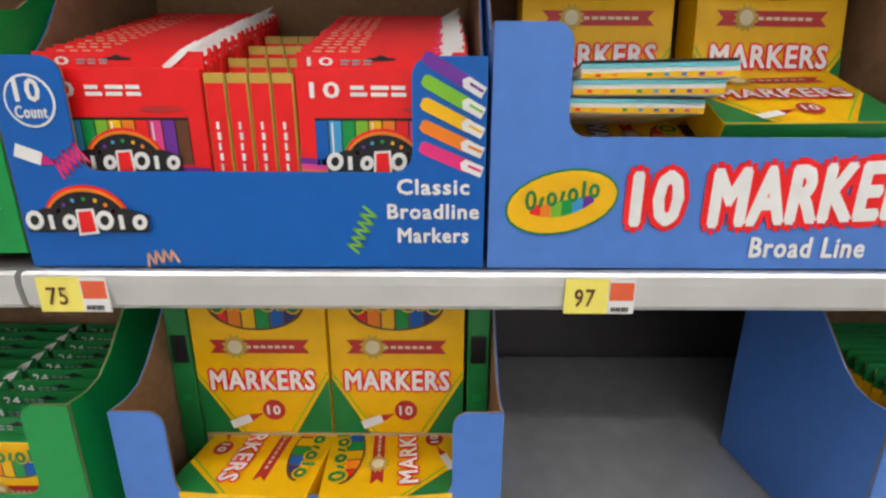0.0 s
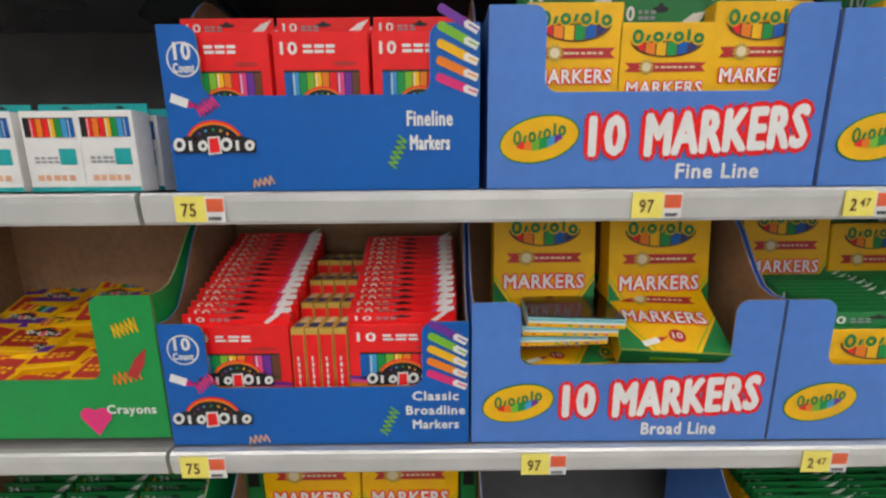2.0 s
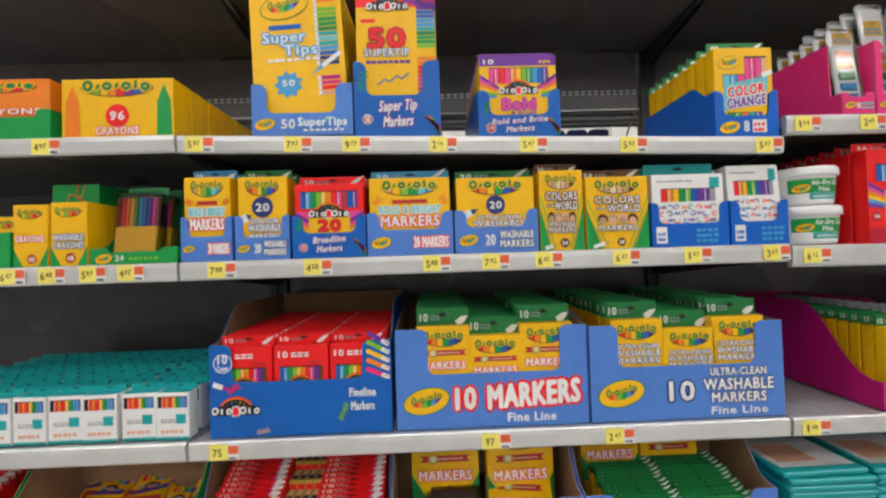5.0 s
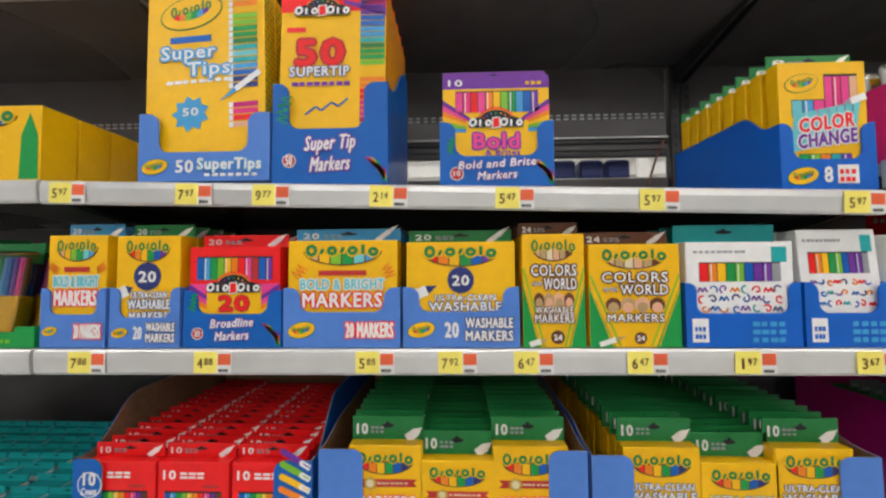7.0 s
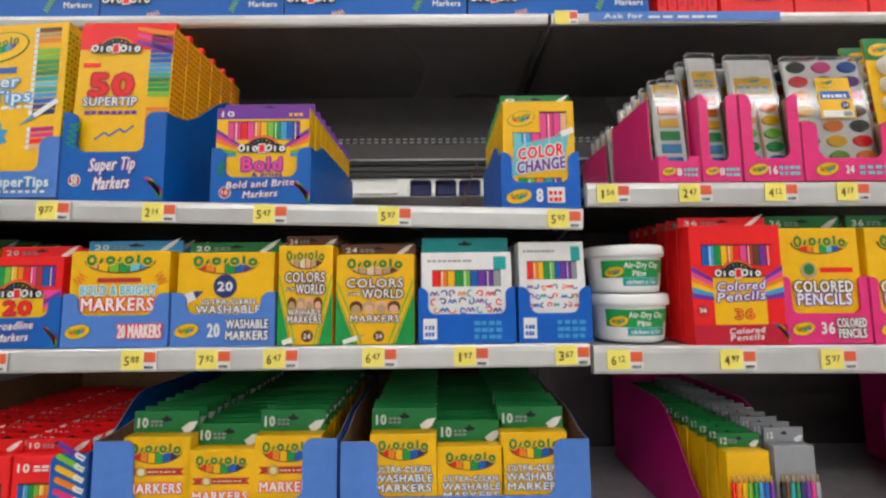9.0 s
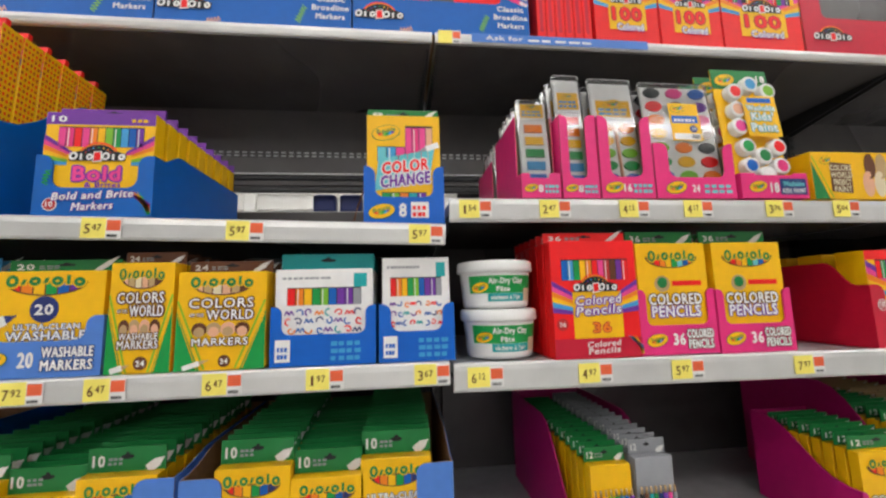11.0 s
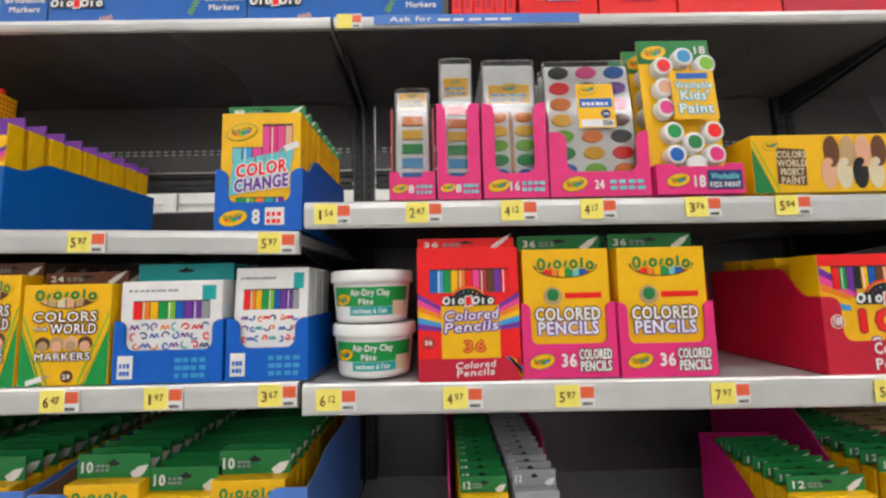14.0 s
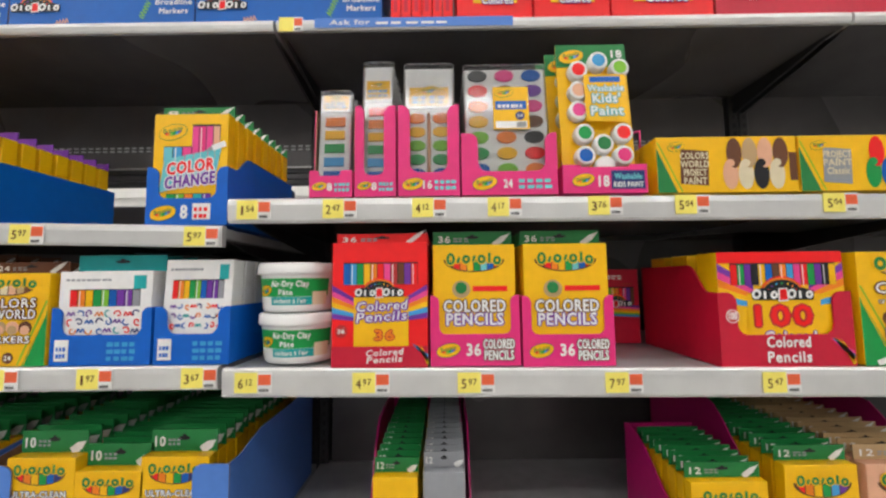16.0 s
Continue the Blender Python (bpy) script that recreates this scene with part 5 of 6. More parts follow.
boxed("crayon_box", "wide yellow card box of crayons with a flip lid", -0.252, -0.030, 1.738, 1.856, "yellow", art_96, "", "", n=6, pitch=0.062, d=0.058, category="crayon box")
boxed("crayon_box", "rainbow card box of crayons in a green tray", -0.47, -0.275, 1.738, 1.862, "orange", art_crayons(["CRAYONS"], "64"), "", "", "kelly", 0.06, 0.045, None, n=4, pitch=0.06, d=0.055, category="crayon box", tray_label="green card sleeve round crayon boxes")


def tips_side(s, x, d, z0, z1_, a, b, n=5):
    """Rows of marker ends showing through the side of a box."""
    k = 0
    z = z0
    while z < z1_:
        for j in range(n):
            y = d * (j + 0.5) / n
            s.add([(x, y + 0.0022 * math.cos(6.2832 * q / 6), z + 0.0034 * math.sin(6.2832 * q / 6)) for q in range(6)], [tuple(range(6))], C[a if (j + k) % 2 else b])
        z += 0.0105
        k += 1


def art_super(s, w, h):
    brand_oval(s, -w * 0.12, h * 0.86, w * 0.26)
    s.rect(-w * 0.30, w * 0.05, h * 0.70, h * 0.735, "blue", 2)
    s.text("Super", -w * 0.14, h * 0.615, w * 0.46, h * 0.07, "white", 5, "sky", 0.012, 0, 0, 0.09)
    s.text("Tips", w * 0.03, h * 0.525, w * 0.36, h * 0.07, "white", 5, "sky", 0.012, 0, 0, 0.09)
    s.bars(-w * 0.05, h * 0.485, w * 0.55, h * 0.03, "white", 3, 1, 8)
    for i in range(22):
        z = h * (0.965 - 0.033 * i)
        if 0.40 * h < z < 0.47 * h:
            continue
        c = ["brown", "tan", "orange", "yellow", "lime", "lime", "kelly", "kelly", "green", "teal", "aqua", "teal", "sky", "blue", "navy", "navy", "purple", "purple", "magenta", "hot", "red", "peach"][i]
        s.rect(w * 0.20, w * 0.44, z - h * 0.026, z, c, 2)
        s.rect(w * 0.20, w * 0.235, z - h * 0.026, z, "white", 3)
    pen(s, w * 0.46, h * 0.52, w * 0.40, w * 0.025, 215, "sky", 5)
    s.star(-w * 0.12, h * 0.33, w * 0.16, "sky", 2, 9)
    s.text("50", -w * 0.12, h * 0.32, w * 0.13, h * 0.04, "white", 4)


def art_super2(s, w, h):
    s.rect(-w / 2, w / 2, h * 0.86, h, "red", 1)
    for i, c in enumerate(["orange", "pink", "purple"]):
        s.flat([(w * 0.1, h * (0.98 - 0.04 * i)), (w / 2, h * (0.93 - 0.05 * i)), (w / 2, h * (0.97 - 0.05 * i)), (w * 0.1, h * (1.0 - 0.04 * i))], c, 2)
    brand_arch(s, -w * 0.10, h * 0.865, w * 0.52, 3)
    s.rect(-w * 0.44, -w * 0.26, h * 0.755, h * 0.78, "red", 2)
    s.text("50", -w * 0.12, h * 0.585, w * 0.44, h * 0.13, "red", 5, "brick")
    s.text("SUPERTIP", -w * 0.12, h * 0.525, w * 0.56, h * 0.05, "white", 5, "navy")
    s.bars(-w * 0.10, h * 0.475, w * 0.56, h * 0.035, "purple", 3, 1, 8)
    s.stroke([(-w * 0.25, h * 0.33), (-w * 0.15, h * 0.37), (-w * 0.10, h * 0.35), (0, h * 0.39), (w * 0.06, h * 0.37), (w * 0.15, h * 0.41)], 0.003, "blue", 2)
    for i in range(24):
        z = h * (0.95 - 0.029 * i)
        c = ["black", "navy", "purple", "purple", "blue", "blue", "sky", "sky", "teal", "green", "kelly", "kelly", "lime", "yellow", "yellow", "orange", "orange", "red", "red", "hot", "pink", "pink", "magenta", "purple"][i]
        s.rect(w * 0.26, w * 0.49, z - h * 0.024, z, c, 2)


tray("display_tray", "pale blue card sleeve of tall marker boxes", 0.128, 0.332, 0.008, z1(0.13), 0.24, 0.105, (0.030, 0.170, 0.045), 0.13, "peri", lambda s, w, lo: (brand_oval(s, w * 0.13, lo * 0.5, w * 0.10), s.text("50", w * 0.36, lo * 0.30, w * 0.13, lo * 0.42, "white", 4), s.text("SuperTips", w * 0.70, lo * 0.40, w * 0.48, lo * 0.38, "white", 5, "sky"), s.bars(w * 0.72, lo * 0.16, w * 0.42, lo * 0.16, "white", 2, 1, 7)), 0.05, inner=C["peri"])
tray("display_tray", "bright blue card sleeve of tall marker boxes", 0.336, 0.512, 0.008, z1(0.42), 0.24, 0.155, (0.025, 0.140, 0.085), 0.265, "blue", sleeve_blue("50", ["Super Tip", "Markers"]), 0.19, inner=C["blue"])
for (xa, xb, col, art, ea, eb, lean, tabc) in ((0.133, 0.325, "yellow", art_super, "green", "lime", 3.5, ""), (0.341, 0.507, "yellow", art_super2, "red", "brick", 1.5, "red")):
    zb = z1(xa) + 0.004
    lab = "tall yellow card box of fifty markers with coloured barrels"
    f = carton("marker_box", lab, xb - xa, 0.325 if xa < 0.2 else 0.315, 0.036, col, art, m=pose((xa + xb) / 2, 0.014, zb, -4 if xa < 0.2 else -2, 0 if xa > 0.2 else -lean, 0), group="tall boxes")
    ends = Shape()
    tips_side(ends, (xb - xa) / 2 + 0.0005, 0.034, 0.02, 0.31, ea, eb)
    if tabc:
        ends.box(-(xb - xa) / 2, (xb - xa) / 2, 0.004, 0.012, 0.315, 0.326, C["red"])
    part("side_print", ends, f)
    for i in range(1, 6):
        copy_thing(f, pose((xa + xb) / 2, 0.014 + 0.038 * i, zb, -4 if xa < 0.2 else -2, 0 if xa > 0.2 else -lean, 0))


def art_neon(s, w, h):
    s.rect(-w / 2, w / 2, h * 0.88, h, "purple", 1)
    s.text("10", -w * 0.38, h * 0.905, w * 0.13, h * 0.06, "white", 3)
    s.bars(w * 0.36, h * 0.91, w * 0.16, h * 0.05, "yellow", 3, 1, 3)
    barrels(s, -w * 0.38, w * 0.40, h * 0.66, h * 0.86, ["pink", "hot", "red", "pink", "orange", "yellow", "lime", "kelly", "sky", "blue", "purple"], 1)
    for i, c in enumerate(["purple", "pink", "orange", "yellow", "lime", "sky"]):
        for k in (-1, 1):
            s.flat([(k * w / 2, h * (0.78 - 0.05 * i)), (k * w / 2, h * (0.73 - 0.05 * i)), (k * w * 0.24, h * (0.58 - 0.02 * i)), (k * w * 0.24, h * (0.61 - 0.02 * i))][::-k], c, 2)
    s.rect(-w * 0.28, w * 0.30, h * 0.22, h * 0.58, "yellow", 3)
    brand_arch(s, 0, h * 0.565, w * 0.5, 4)
    s.text("Bold", 0, h * 0.33, w * 0.42, h * 0.14, "pink", 6, "purple", 0.03)
    s.text("& Brites", w * 0.06, h * 0.265, w * 0.32, h * 0.05, "purple", 6)


boxed("marker_box", "purple and yellow card box of bold markers", 0.590, 0.760, z1(0.68), 1.888, "yellow", art_neon, "purple", "", "blue", 0.098, 0.046, sleeve_blue("10", ["Bold and Brite", "Markers"]), n=9, pitch=0.034, d=0.026, tab_h=0.018, tray_label="bright blue card sleeve of bold markers", back_h=0.12)


def art_change(s, w, h):
    brand_oval(s, -w * 0.24, h * 0.83, w * 0.19)
    barrels(s, w * 0.02, w * 0.40, h * 0.58, h * 0.90, ["pink", "hot", "pink", "peach"], 1)
    barrels(s, -w * 0.36, w * 0.02, h * 0.56, h * 0.70, ["aqua", "sky", "pink"], 1)
    s.flat([(-w * 0.40, h * 0.28), (w * 0.34, h * 0.38), (w * 0.42, h * 0.68), (-w * 0.34, h * 0.58)], "aqua", 3)
    s.text("COLOR", w * 0.02, h * 0.46, w * 0.62, h * 0.11, "red", 6, "white", 0.03, 0.12)
    s.text("CHANGE", w * 0.02, h * 0.335, w * 0.66, h * 0.11, "purple", 6, "white", 0.03, 0.12)
    barrels(s, -w * 0.30, w * 0.30, h * 0.14, h * 0.27, ["kelly", "lime", "orange", "teal", "purple"], 1)
    pen(s, w * 0.48, h * 0.72, w * 0.3, w * 0.04, 200, "grey", 5)


boxed("marker_box", "yellow card box of color-changing markers with a green tab", 1.086, 1.221, z1(1.15), 1.897, "yellow", art_change, "green", "8", "royal", 0.098, 0.045, lambda s, w, lo: (brand_oval(s, w * 0.22, lo * 0.45, w * 0.16), s.text("8", w * 0.48, lo * 0.25, w * 0.08, lo * 0.5, "white", 4), s.rect(w * 0.58, w * 0.80, lo * 0.2, lo * 0.8, "white", 2), s.bars(w * 0.69, lo * 0.25, w * 0.18, lo * 0.5, "red", 3, 2, 3)), n=8, pitch=0.032, d=0.022, tray_label="royal blue card sleeve of color-changing markers", back_h=0.13)


# ---- first shelf of the next bay: paints ----
def palette(x0, x1, z, top, cols, rows_n, label, lean=-8, header=0.0, n=4, tray_top=0.0, low=0.04, text="8", lid="white", back_h=0.0, y0=0.008):
    """Paint pans under a clear lid, filed in a hot pink card tray."""
    w, h = x1 - x0 - 0.016, top - z - 0.006
    tray("display_tray", "hot pink card tray of clear paint sets", x0, x1, y0, z, 0.17, tray_top, (w * 0.14 + 0.008, x1 - x0 - 0.02, low), back_h or tray_top, "hot", lambda s, ww, lo: (brand_oval(s, ww * 0.24, lo * 0.5, min(ww * 0.17, 0.02)), s.text(text, ww * 0.48, lo * 0.3, 0.006 * len(text) + 0.002, lo * 0.35, "white", 4), s.bars(ww * 0.77, lo * 0.25, ww * 0.36, lo * 0.5, "aqua", 2, 2, 4)), 0.004, inner=KRAFT)
    t = thing("paint_set", pose((x0 + x1) / 2, y0 + 0.007, z + 0.004, lean, 0, 0), label, "paint set", "clear paint sets")
    part("base", Shape().box(-w / 2, w / 2, 0.006, 0.012, 0, h * 0.96, C["white"], 0.002), t)
    use = h * (1 - header)
    for j in range(rows_n):
        for i in range(cols):
            px, pz = -w / 2 + w * (i + 0.5) / cols, use * (j + 0.5) / rows_n * 0.96
            c = (["black", "blue", "sky", "kelly", "yellow", "orange", "red", "pink", "brick"] if cols == 1 else ["purple", "blue", "kelly", "lime", "yellow", "orange", "red", "black", "brown", "pink"])[(j + (0 if cols < 3 else 2 * i)) % (9 if cols == 1 else 10)]
            s = Shape()
            rx, rz = w / cols * 0.36, use / rows_n * 0.36
            if cols > 1:
                lim = 1.0
            else:
                lim = 0.85
            ring = [(px + rx * max(-lim, min(lim, (1.0 if cols > 1 else 1.3) * math.cos(6.2832 * q / 16))), pz + rz * max(-lim, min(lim, (1.0 if cols > 1 else 1.3) * math.sin(6.2832 * q / 16)))) for q in range(16)]
            s.prism(ring, "y", 0.003, 0.0065, C[c])
            part("pan", s, t)
    if header:
        part("card", Shape().box(-w * 0.46, w * 0.46, 0.004, 0.006, use, h * 0.93, C[lid]), t, "printed card insert")
        g = Shape()
        g.rect(-w * 0.40, w * 0.40, use + h * 0.02, use + h * 0.16, "yellow", 1)
        g.bars(0, use + h * 0.035, w * 0.7, h * 0.07, "sky", 2, 2, 4)
        brand_oval(g, 0, use + h * 0.13, w * 0.2)
        g.v = [(a, b + 0.0035, c) for a, b, c in g.v]
        part("card_print", g, t)
    if cols == 2:
        part("brush", Shape().rod((0, 0.004, h * 0.05), (0, 0.004, h * 0.6), 0.003, C["peach"]), t)
    part("lid", Shape().box(-w / 2 - 0.002, w / 2 + 0.002, 0.0, 0.014, -0.001, h, CLEAR, 0.005), t, "clear plastic lid")
    for k in (-1, 0, 1):
        part("hang_loop", Shape().box(w * 0.14 * k - w * 0.05, w * 0.14 * k + w * 0.05, -0.001, -0.0002, h * 0.955, h * 0.97, C["black"]), t)
    for i in range(1, n):
        copy_thing(t, pose((x0 + x1) / 2, y0 + 0.007 + 0.030 * i, z + 0.004, lean, 0, 0))
    return t


Z1R = 1.749
palette(1.357, 1.428, Z1R, 1.952, 1, 6, "narrow clear set of eight watercolour pans", -6, 0.22, 5, 0.045, 0.036, "8", back_h=0.16)
palette(1.357, 1.428, Z1R, 1.940, 1, 6, "narrow clear set of eight watercolour pans", -6, 0.22, 4, 0.045, 0.036, "8", back_h=0.14, y0=0.19)
palette(1.432, 1.500, Z1R, 2.008, 1, 7, "narrow clear set of eight watercolour pans", -6, 0.32, 5, 0.155, 0.036, "8")
palette(1.504, 1.606, Z1R, 2.003, 2, 6, "clear set of sixteen watercolour pans with a brush", -6, 0.36, 5, 0.155, 0.040, "16")
w24 = palette(1.609, 1.768, Z1R, 1.999, 3, 8, "wide clear set of twenty-four watercolour pans", -6, 0.0, 5, 0.105, 0.040, "24")
s = Shape()
s.rect(-0.022, 0.040, 0.115, 0.195, "yellow", 1)
brand_oval(s, -0.002, 0.184, 0.016)
s.rect(-0.018, 0.036, 0.152, 0.168, "blue", 2)
s.bars(0.009, 0.155, 0.046, 0.010, "white", 3, 1, 6)
s.oval(0.024, 0.140, 0.008, 0.008, "navy", 2)
s.text("24", 0.024, 0.137, 0.009, 0.006, "white", 3)
s.rect(-0.018, 0.036, 0.117, 0.130, "white", 2)
for _i in range(9):
    s.rect(0.018 + 0.0018 * _i, 0.019 + 0.0018 * _i, 0.119, 0.128, "black", 3)
part("sticker", s, w24, "yellow printed sticker")

tray("display_tray", "hot pink card tray of hanging paint packs", 1.775, 1.913, 0.004, Z1R, 0.17, 0.048, (0.03, 0.11, 0.044), 0.05, "hot", lambda s, w, lo: (brand_oval(s, w * 0.24, lo * 0.5, 0.018), s.text("18", w * 0.48, lo * 0.25, w * 0.12, lo * 0.42, "white", 4), s.rect(w * 0.57, w * 0.97, lo * 0.15, lo * 0.85, "navy", 2), s.text("Washable", w * 0.77, lo * 0.52, w * 0.32, lo * 0.22, "aqua", 4), s.text("KIDS PAINT", w * 0.77, lo * 0.22, w * 0.35, lo * 0.2, "white", 4)), 0.04, inner=C["hot"])
kp = thing("paint_pack", pose(1.848, 0.014, Z1R + 0.004, -5, 0, 0), "blister pack of small round paint pots on card", "paint pack", "paint packs")
kp.scale = (1.02, 1.0, 1.07)
part("backing", Shape().box(-0.062, 0.062, 0.018, 0.020, 0, 0.265, C["yellow"], 0.0005), kp, "yellow backing card")
part("header", Shape().box(-0.062, 0.062, 0.0165, 0.0178, 0.225, 0.266, C["green"]), kp)
g = Shape()
brand_oval(g, -0.035, 0.243, 0.022)
g.text("18", 0.045, 0.240, 0.018, 0.014, "white", 4)
g.v = [(a, b + 0.016, c) for a, b, c in g.v]
part("header_print", g, kp)
_pots = [(-0.028, 0.212, "red"), (0.008, 0.228, "sky"), (0.044, 0.215, "lime"), (-0.030, 0.175, "peach"), (-0.032, 0.14, "pink"), (-0.025, 0.100, "kelly"), (0.040, 0.100, "red"), (0.006, 0.082, "green"), (-0.026, 0.062, "blue"), (0.038, 0.062, "hot"), (0.006, 0.045, "white")]
for px, pz, c in _pots:
    pot = Shape()
    prof = [(0.0145, 0.017), (0.015, 0.006), (0.0135, 0.0035), (0.010, 0.003), (0, 0.003)]
    n = 16
    pot.add([(px + r * math.cos(6.2832 * q / n), yy, pz + r * math.sin(6.2832 * q / n)) for r, yy in prof for q in range(n)], [(k * n + n + q, k * n + n + (q + 1) % n, k * n + (q + 1) % n, k * n + q) for k in range(4) for q in range(n)], C[c], True)
    po = part("paint_pot", pot, kp)
    rim = Shape().add([(px + r * math.cos(6.2832 * q / n), yy, pz + r * math.sin(6.2832 * q / n)) for r, yy in ((0.0170, 0.017), (0.0165, 0.005), (0.0150, 0.0026), (0.0115, 0.0024)) for q in range(n)], [(k * n + n + q, k * n + n + (q + 1) % n, k * n + (q + 1) % n, k * n + q) for k in range(3) for q in range(n)], PLASTIC, True)
    part("dome", rim, kp, "milky plastic rim")
g = Shape().rect(-0.022, 0.050, 0.118, 0.200, "yellow", 1)
g.rect(-0.012, 0.040, 0.186, 0.196, "blue", 2)
g.text("Washable", 0.014, 0.170, 0.060, 0.011, "white", 4, "teal")
g.text("Kids'", 0.014, 0.150, 0.046, 0.016, "white", 4, "teal", 0.03)
g.text("Paint", 0.014, 0.128, 0.054, 0.016, "white", 4, "teal", 0.03)
part("sticker", g, kp, "yellow printed sticker")
for i in range(1, 5):
    copy_thing(kp, pose(1.846 - 0.010 * i, 0.014 + 0.03 * i, Z1R + 0.004, -5, 0, 0))


def art_project(title):
    def art(s, w, h):
        for k in (-1,):
            s.flat([(k * w / 2, 0), (k * w / 2, h * 0.8), (k * w * 0.36, 0)][::k], "green", 1)
            s.stroke([(k * w * 0.49, h * 0.9), (k * w * 0.33, 0.001)], 0.002, "lime", 2)
        brand_oval(s, -w * 0.36, h * 0.82, w * 0.06)
        s.flat([(-w * 0.34, h * 0.16), (-w * 0.14, h * 0.12), (-w * 0.13, h * 0.74), (-w * 0.33, h * 0.78)], "brown" if title[0] == "COLORS" else "grey", 2)
        for i, t in enumerate(title):
            s.text(t, -w * 0.235, h * (0.60 - 0.15 * i), w * (0.20 if i < 2 else 0.16), h * 0.12, "cream", 4)
        cs = ["peach", "brown", "cream", "tan", "black", "peach", "cream", "brown"] if title[0] == "COLORS" else ["kelly", "red", "blue", "yellow", "orange", "purple", "white", "black"]
        for i, c in enumerate(cs):
            x, z = w * (0.02 + 0.11 * (i // 2) + 0.03 * (i % 2)), h * (0.32 + 0.38 * (i % 2))
            s.oval(x, z, w * 0.055, h * 0.27, c, 2 + i % 2)
            s.oval(x, z + h * 0.20, w * 0.03, h * 0.07, c, 4)
        s.rect(w * 0.44, w * 0.495, h * 0.2, h * 0.7, "brown", 2)
    return art


boxed("paint_box", "wide yellow card box of skin-tone project paint", 1.933, 2.165, Z1R, 1.843, "yellow", art_project(["COLORS", "WORLD", "PROJECT", "PAINT"]), "", "", n=2, pitch=0.062, d=0.058, category="paint box")
boxed("paint_box", "wide yellow card box of project paint", 2.169, 2.40, Z1R, 1.843, "yellow", art_project(["PROJECT", "PAINT", "Classic"]), "", "", n=2, pitch=0.062, d=0.058, category="paint box")

# ---- third shelf of the next bay: pencils in magenta trays ----
def art_twelve(s, w, h):
    smile(s, 0, h * 0.84, w * 0.75, h * 0.12, ["red", "orange", "yellow", "kelly", "sky", "purple"])
    blobs(s, 0, h * 0.86, w * 0.7, h * 0.06, "green", 5, arch=0.2, under="yellow")
    s.text("COLORED", 0, h * 0.46, w * 0.8, h * 0.08, "white", 4, "brown")
    s.text("PENCILS", 0, h * 0.36, w * 0.76, h * 0.08, "white", 4, "purple")


def file_of(x0, w, y, z, h, n, pitch, colour, tab, num, art, label, rise=0.0):
    f = carton("pencil_box", label, w, h, pitch * 0.8, colour, art, tab, 0.024, num, pose(x0 + w / 2, y, z), label, "pencil box")
    b = carton("pencil_box", label, w, h, pitch * 0.8, colour, None, tab, 0.024, num, pose(x0 + w / 2, y + pitch, z), label, "pencil box")
    for i in range(2, n):
        copy_thing(b, pose(x0 + w / 2 + 0.001 * (i % 2), y + pitch * i, z + rise * i))


tray("display_tray", "deep magenta card tray of slim pencil boxes", 1.44, 1.622, 0.03, S3, 0.40, 0.06, (0.02, 0.16, 0.04), 0.215, "magenta", None, 0.16, inner=C["magenta"])
file_of(1.458, 0.073, 0.036, S3 + 0.004, 0.172, 14, 0.0265, "yellow", "green", "12", None, "slim yellow card pencil box with a green tab")
file_of(1.540, 0.068, 0.036, S3 + 0.004, 0.180, 14, 0.0265, "grey", "grey", "12", None, "slim grey card pencil box with an open front")
for x0, w, cols in ((1.458, 0.073, ["red", "orange", "yellow", "lime", "kelly", "sky", "blue", "purple"]), (1.540, 0.068, ["black", "brown", "teal", "green", "navy", "purple", "pink", "grey"])):
    pk = thing("pencil_bundle", pose(x0 + w / 2, 0.030, S3 + 0.004), "row of coloured pencil tips in an open pack", "pencils")
    for i, c in enumerate(cols):
        px = -w / 2 + w * (i + 0.5) / 8
        part("pencil", Shape().rod((px, 0.0, 0.0), (px, 0.0, 0.125), 0.0035, C[c], 6).rod((px, 0.0, 0.125), (px, 0.0, 0.136), 0.0018, C["tan"], 6), pk)
tray("display_tray", "deep magenta card tray of yellow pencil boxes", 1.962, 2.108, 0.03, S3, 0.215, 0.10, (0.012, 0.134, 0.08), 0.185, "magenta", None, 0.16, inner=C["magenta"])
file_of(1.972, 0.124, 0.036, S3 + 0.004, 0.160, 8, 0.0225, "yellow", "green", "12", art_twelve, "yellow card pencil box with a green tab")
tray("display_tray", "deep magenta card tray of yellow pencil boxes", 2.114, 2.43, 0.03, S3, 0.40, 0.12, (0.012, 0.30, 0.10), 0.25, "magenta", None, 0.16, inner=C["magenta"])
file_of(2.124, 0.118, 0.036, S3 + 0.004, 0.185, 14, 0.0255, "yellow", "green", "12", art_twelve, "yellow card pencil box with a green tab")
file_of(2.256, 0.150, 0.036, S3 + 0.004, 0.185, 14, 0.0255, "peach", "tan", "12", art_twelve, "pale card pencil box with a tan tab")

# ---- top shelf ----
YT, ZT = 0.172, 2.169
for i, x in enumerate((0.236, 0.642, 1.048)):
    tray("display_tray", "bright blue card display tray of broad markers", x, x + 0.402, YT, ZT, 0.30, 0.173, (0.058, 0.338, 0.083), 0.20, "blue", art_tray_blue(["Classic", "Broadline", "Markers"], 0.173))
    for k in range(2):
        copy_thing(RB, pose(x + 0.10 + 0.2 * k, YT + 0.01, ZT + 0.004))
tray("display_tray", "bright blue card display tray of broad markers", -0.17, 0.232, YT, ZT, 0.30, 0.173, (0.058, 0.338, 0.083), 0.20, "blue", art_tray_blue(["Classic", "Broadline", "Markers"], 0.173))
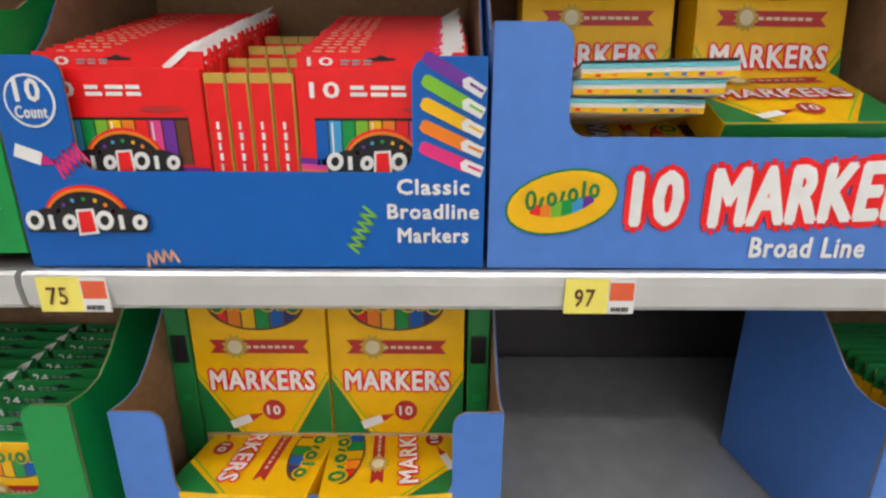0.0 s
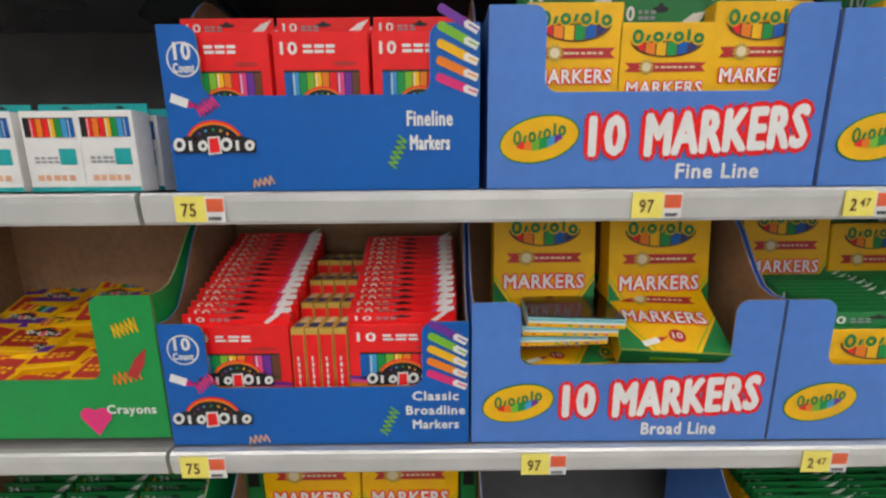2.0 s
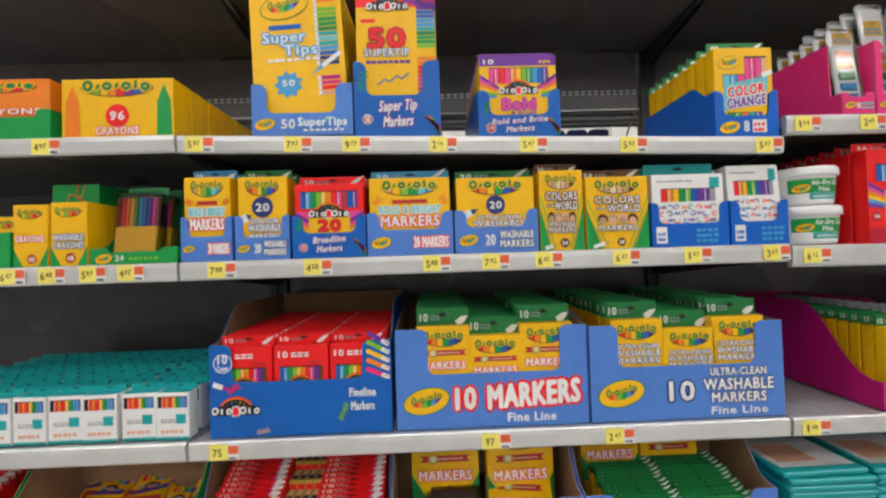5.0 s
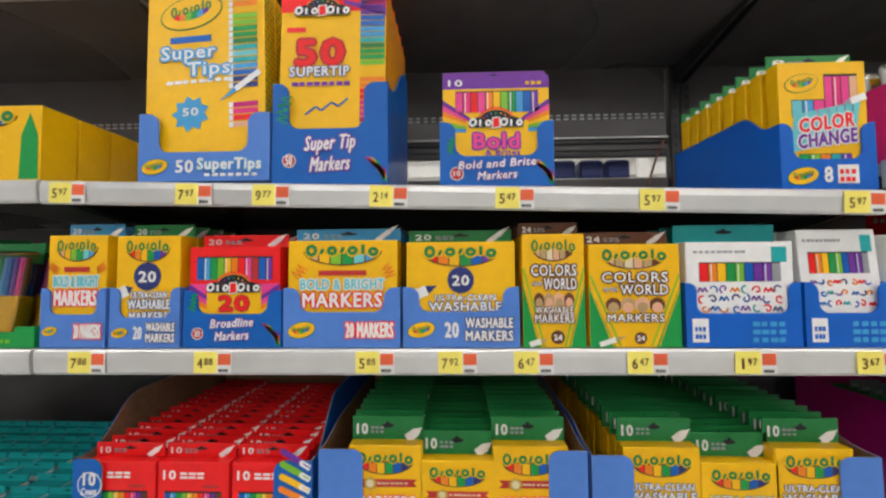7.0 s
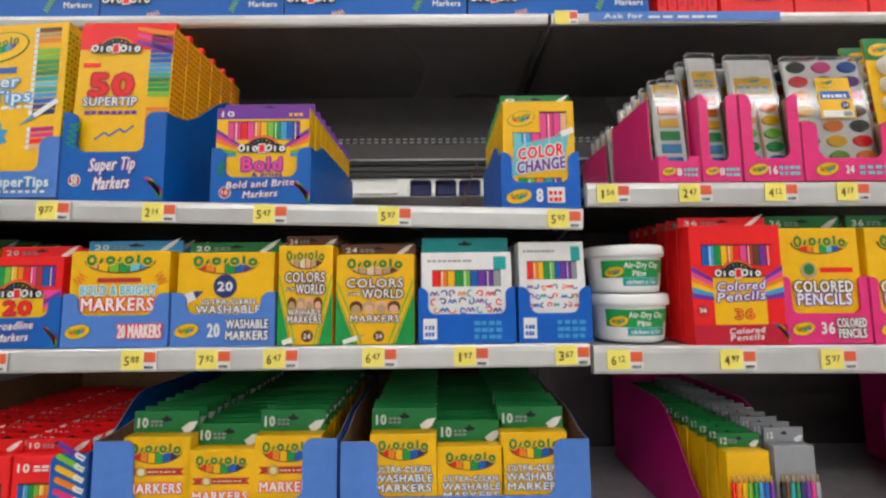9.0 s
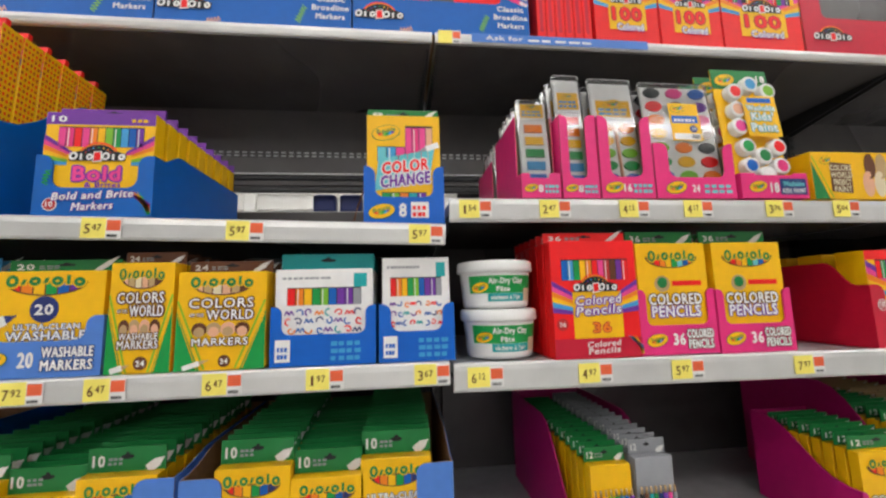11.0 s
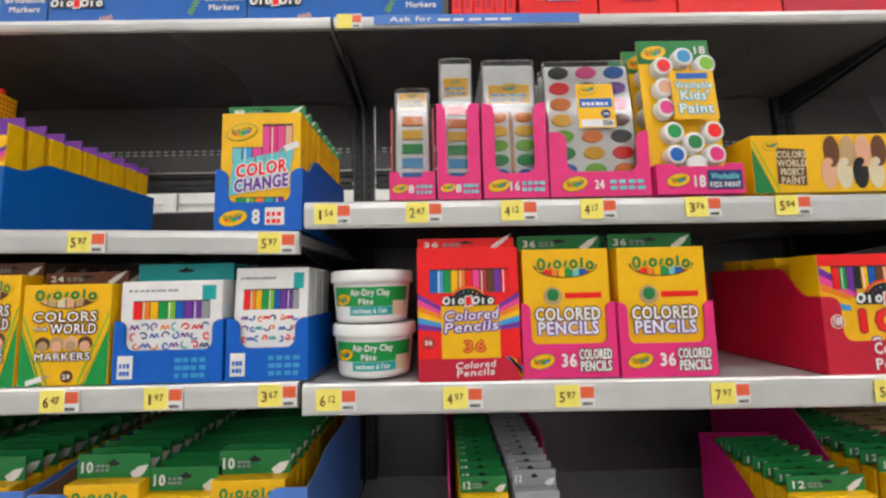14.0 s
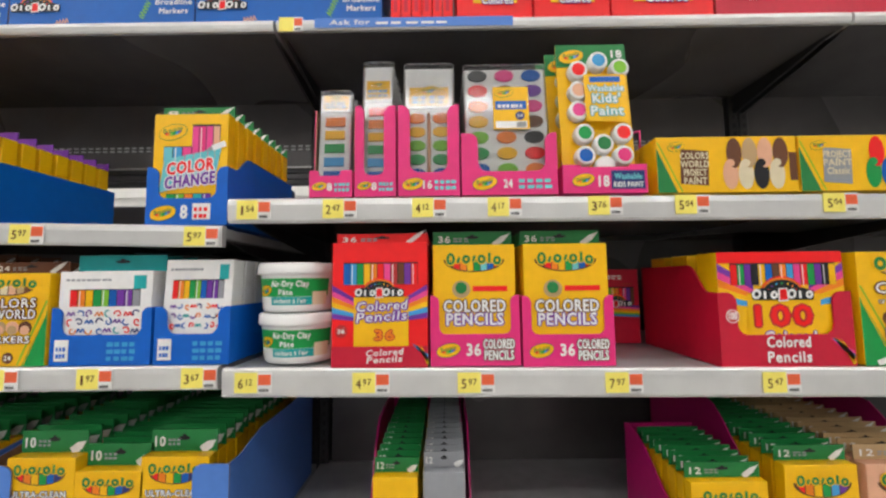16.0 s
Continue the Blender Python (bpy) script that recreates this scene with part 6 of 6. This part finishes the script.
for x0, x1 in ((1.612, 1.775), (1.779, 1.942), (1.946, 2.165)):
    boxed("pencil_box", "red card box of a hundred colored pencils", x0, x1, ZT, 2.35, "red", art_hundred, "", "", n=3, pitch=0.06, d=0.05, category="pencil box", y=YT)
edge = thing("pencil_box", pose(1.470, YT, ZT), "red card box of colored pencils seen edge on", "pencil box", "edge-on boxes")
part("body", Shape().box(0, 0.021, 0, 0.16, 0, 0.18, C["red"], 0.0008), edge)
part("spine_print", Shape().rect(0.006, 0.014, 0.02, 0.16, "crimson", 1), edge)
for i in range(1, 6):
    copy_thing(edge, pose(1.470 + 0.0225 * i, YT, ZT))
tray("display_tray", "crimson card display tray of pencils", 2.17, 2.60, YT, ZT, 0.30, 0.173, (0.058, 0.338, 0.10), 0.20, "crimson", lambda s, w, lo: brand_arch(s, w * 0.185, lo * 0.48, w * 0.25, 2))


# ---- price tickets ----
def ticket(x, y, z, w, price, tilt=0.0):
    t = thing("price_ticket", pose(x, y, z, 0, tilt, 0), "yellow price ticket with a red end on the shelf rail", "price ticket", "price tickets")
    s = Shape()
    s.box(0, w * 0.62, -0.0016, -0.0004, -0.018, 0.013, TAG_Y)
    s.box(w * 0.62, w, -0.0016, -0.0004, -0.018, 0.013, C["white"])
    s.box(w * 0.64, w * 0.98, -0.0019, -0.0017, -0.006, 0.010, TAG_R)
    part("slip", s, t)
    g = Shape()
    wide = lambda q, k: sum(0.45 if ch == "1" else 1.0 for ch in q) * k
    if len(price) > 2:
        g.text(price[:-2], w * 0.17, -0.011, wide(price[:-2], 0.0075), 0.015, "brown", 6, "", 0.008)
        g.text(price[-2:], w * 0.40, -0.006, wide(price[-2:], 0.0062), 0.010, "brown", 6, "", 0.008)
    elif price:
        g.text(price, w * 0.28, -0.011, wide(price, 0.0085), 0.016, "brown", 6, "", 0.008)
    g.bars(w * 0.8, -0.016, w * 0.26, 0.007, "black", 6, 1, 7)
    part("figure", g, t)


YL = -0.0012
for x, p in ((0.039, "788"), (0.229, "488"), (0.467, "588"), (0.586, "792"), (0.694, "647"), (0.853, "647"), (1.001, "197"), (1.165, "367")):
    ticket(x, YL, S2 - 0.016, 0.056, p)
for x, p in ((0.0, "597"), (0.195, "797"), (0.312, "977"), (0.487, "214"), (0.671, "547"), (0.877, "597"), (1.160, "597")):
    ticket(x, YL, z1(x) - 0.017, 0.056, p, 1.48)
for x, p in ((1.249, "612"), (1.433, "497"), (1.597, "597"), (1.827, "797"), (2.071, "547")):
    ticket(x, YL, 1.477 - 0.0098 * (x - 1.227) - 0.020, 0.058, p)
for x, p in ((1.244, "154"), (1.383, "247"), (1.528, "412"), (1.650, "417"), (1.812, "376"), (1.952, "504"), (2.19, "504")):
    ticket(x, YL, 1.746 - 0.016, 0.055, p)
for x, p in ((0.025, "75"), (0.575, "97"), (0.831, "247"), (1.245, "148")):
    ticket(x, 0.016 + YL, S3 - 0.018, 0.060, p)
for x, p in ((-0.003, "75"), (0.448, "97"), (0.821, "247"), (1.245, "34")):
    ticket(x, YL + (0.01 if x > 1.2 else 0), S4 - 0.018, 0.060, p)
for x, p in ((-0.30, "497"),):
    ticket(x, YL, 1.720, 0.056, p)
for x, p in ((-0.367, "647"), (-0.290, "648"), (-0.211, "597"), (-0.137, "497"), (-0.46, "147")):
    ticket(x, YL, S2 - 0.016, 0.052, p)
ticket(1.235, 0.16 + YL, 2.157, 0.05, "")


# ---- cords and the strip on the top rail ----
def cord(points, r, material, label):
    t = thing("cord", pose(*points[0]), label, "cord", "loose cords")
    s = Shape()
    o = Vector(points[0])
    for a, b in zip(points, points[1:]):
        s.rod(Vector(a) - o, Vector(b) - o, r, material, 6)
    part("strand", s, t)


cord([(1.045, 0.30, z1(1.04)), (1.035, 0.30, 1.76), (1.045, 0.30, 1.80), (1.062, 0.30, 1.85), (1.075, 0.30, 1.875)], 0.0022, C["brown"], "thin brown cord standing up behind the boxes")
cord([(1.915, 0.12, 1.849), (1.925, 0.12, 1.872), (1.945, 0.12, 1.892), (1.965, 0.12, 1.897), (1.963, 0.12, 1.860), (1.962, 0.12, 1.844)], 0.0016, C["pink"], "thin pink loop behind the paint boxes")
strip = thing("rail_strip", pose(1.31, 0.16, 2.157), "blue printed strip with white writing on the shelf rail", "sign")
part("slip", Shape().box(0, 0.42, -0.0022, -0.0012, -0.011, 0.010, C["peri"]), strip)
_s = Shape().text("Ask for", 0.075, -0.005, 0.085, 0.011, "white", 6)
_s.bars(0.21, -0.005, 0.16, 0.009, "white", 6, 1, 5)
prints(_s, strip)
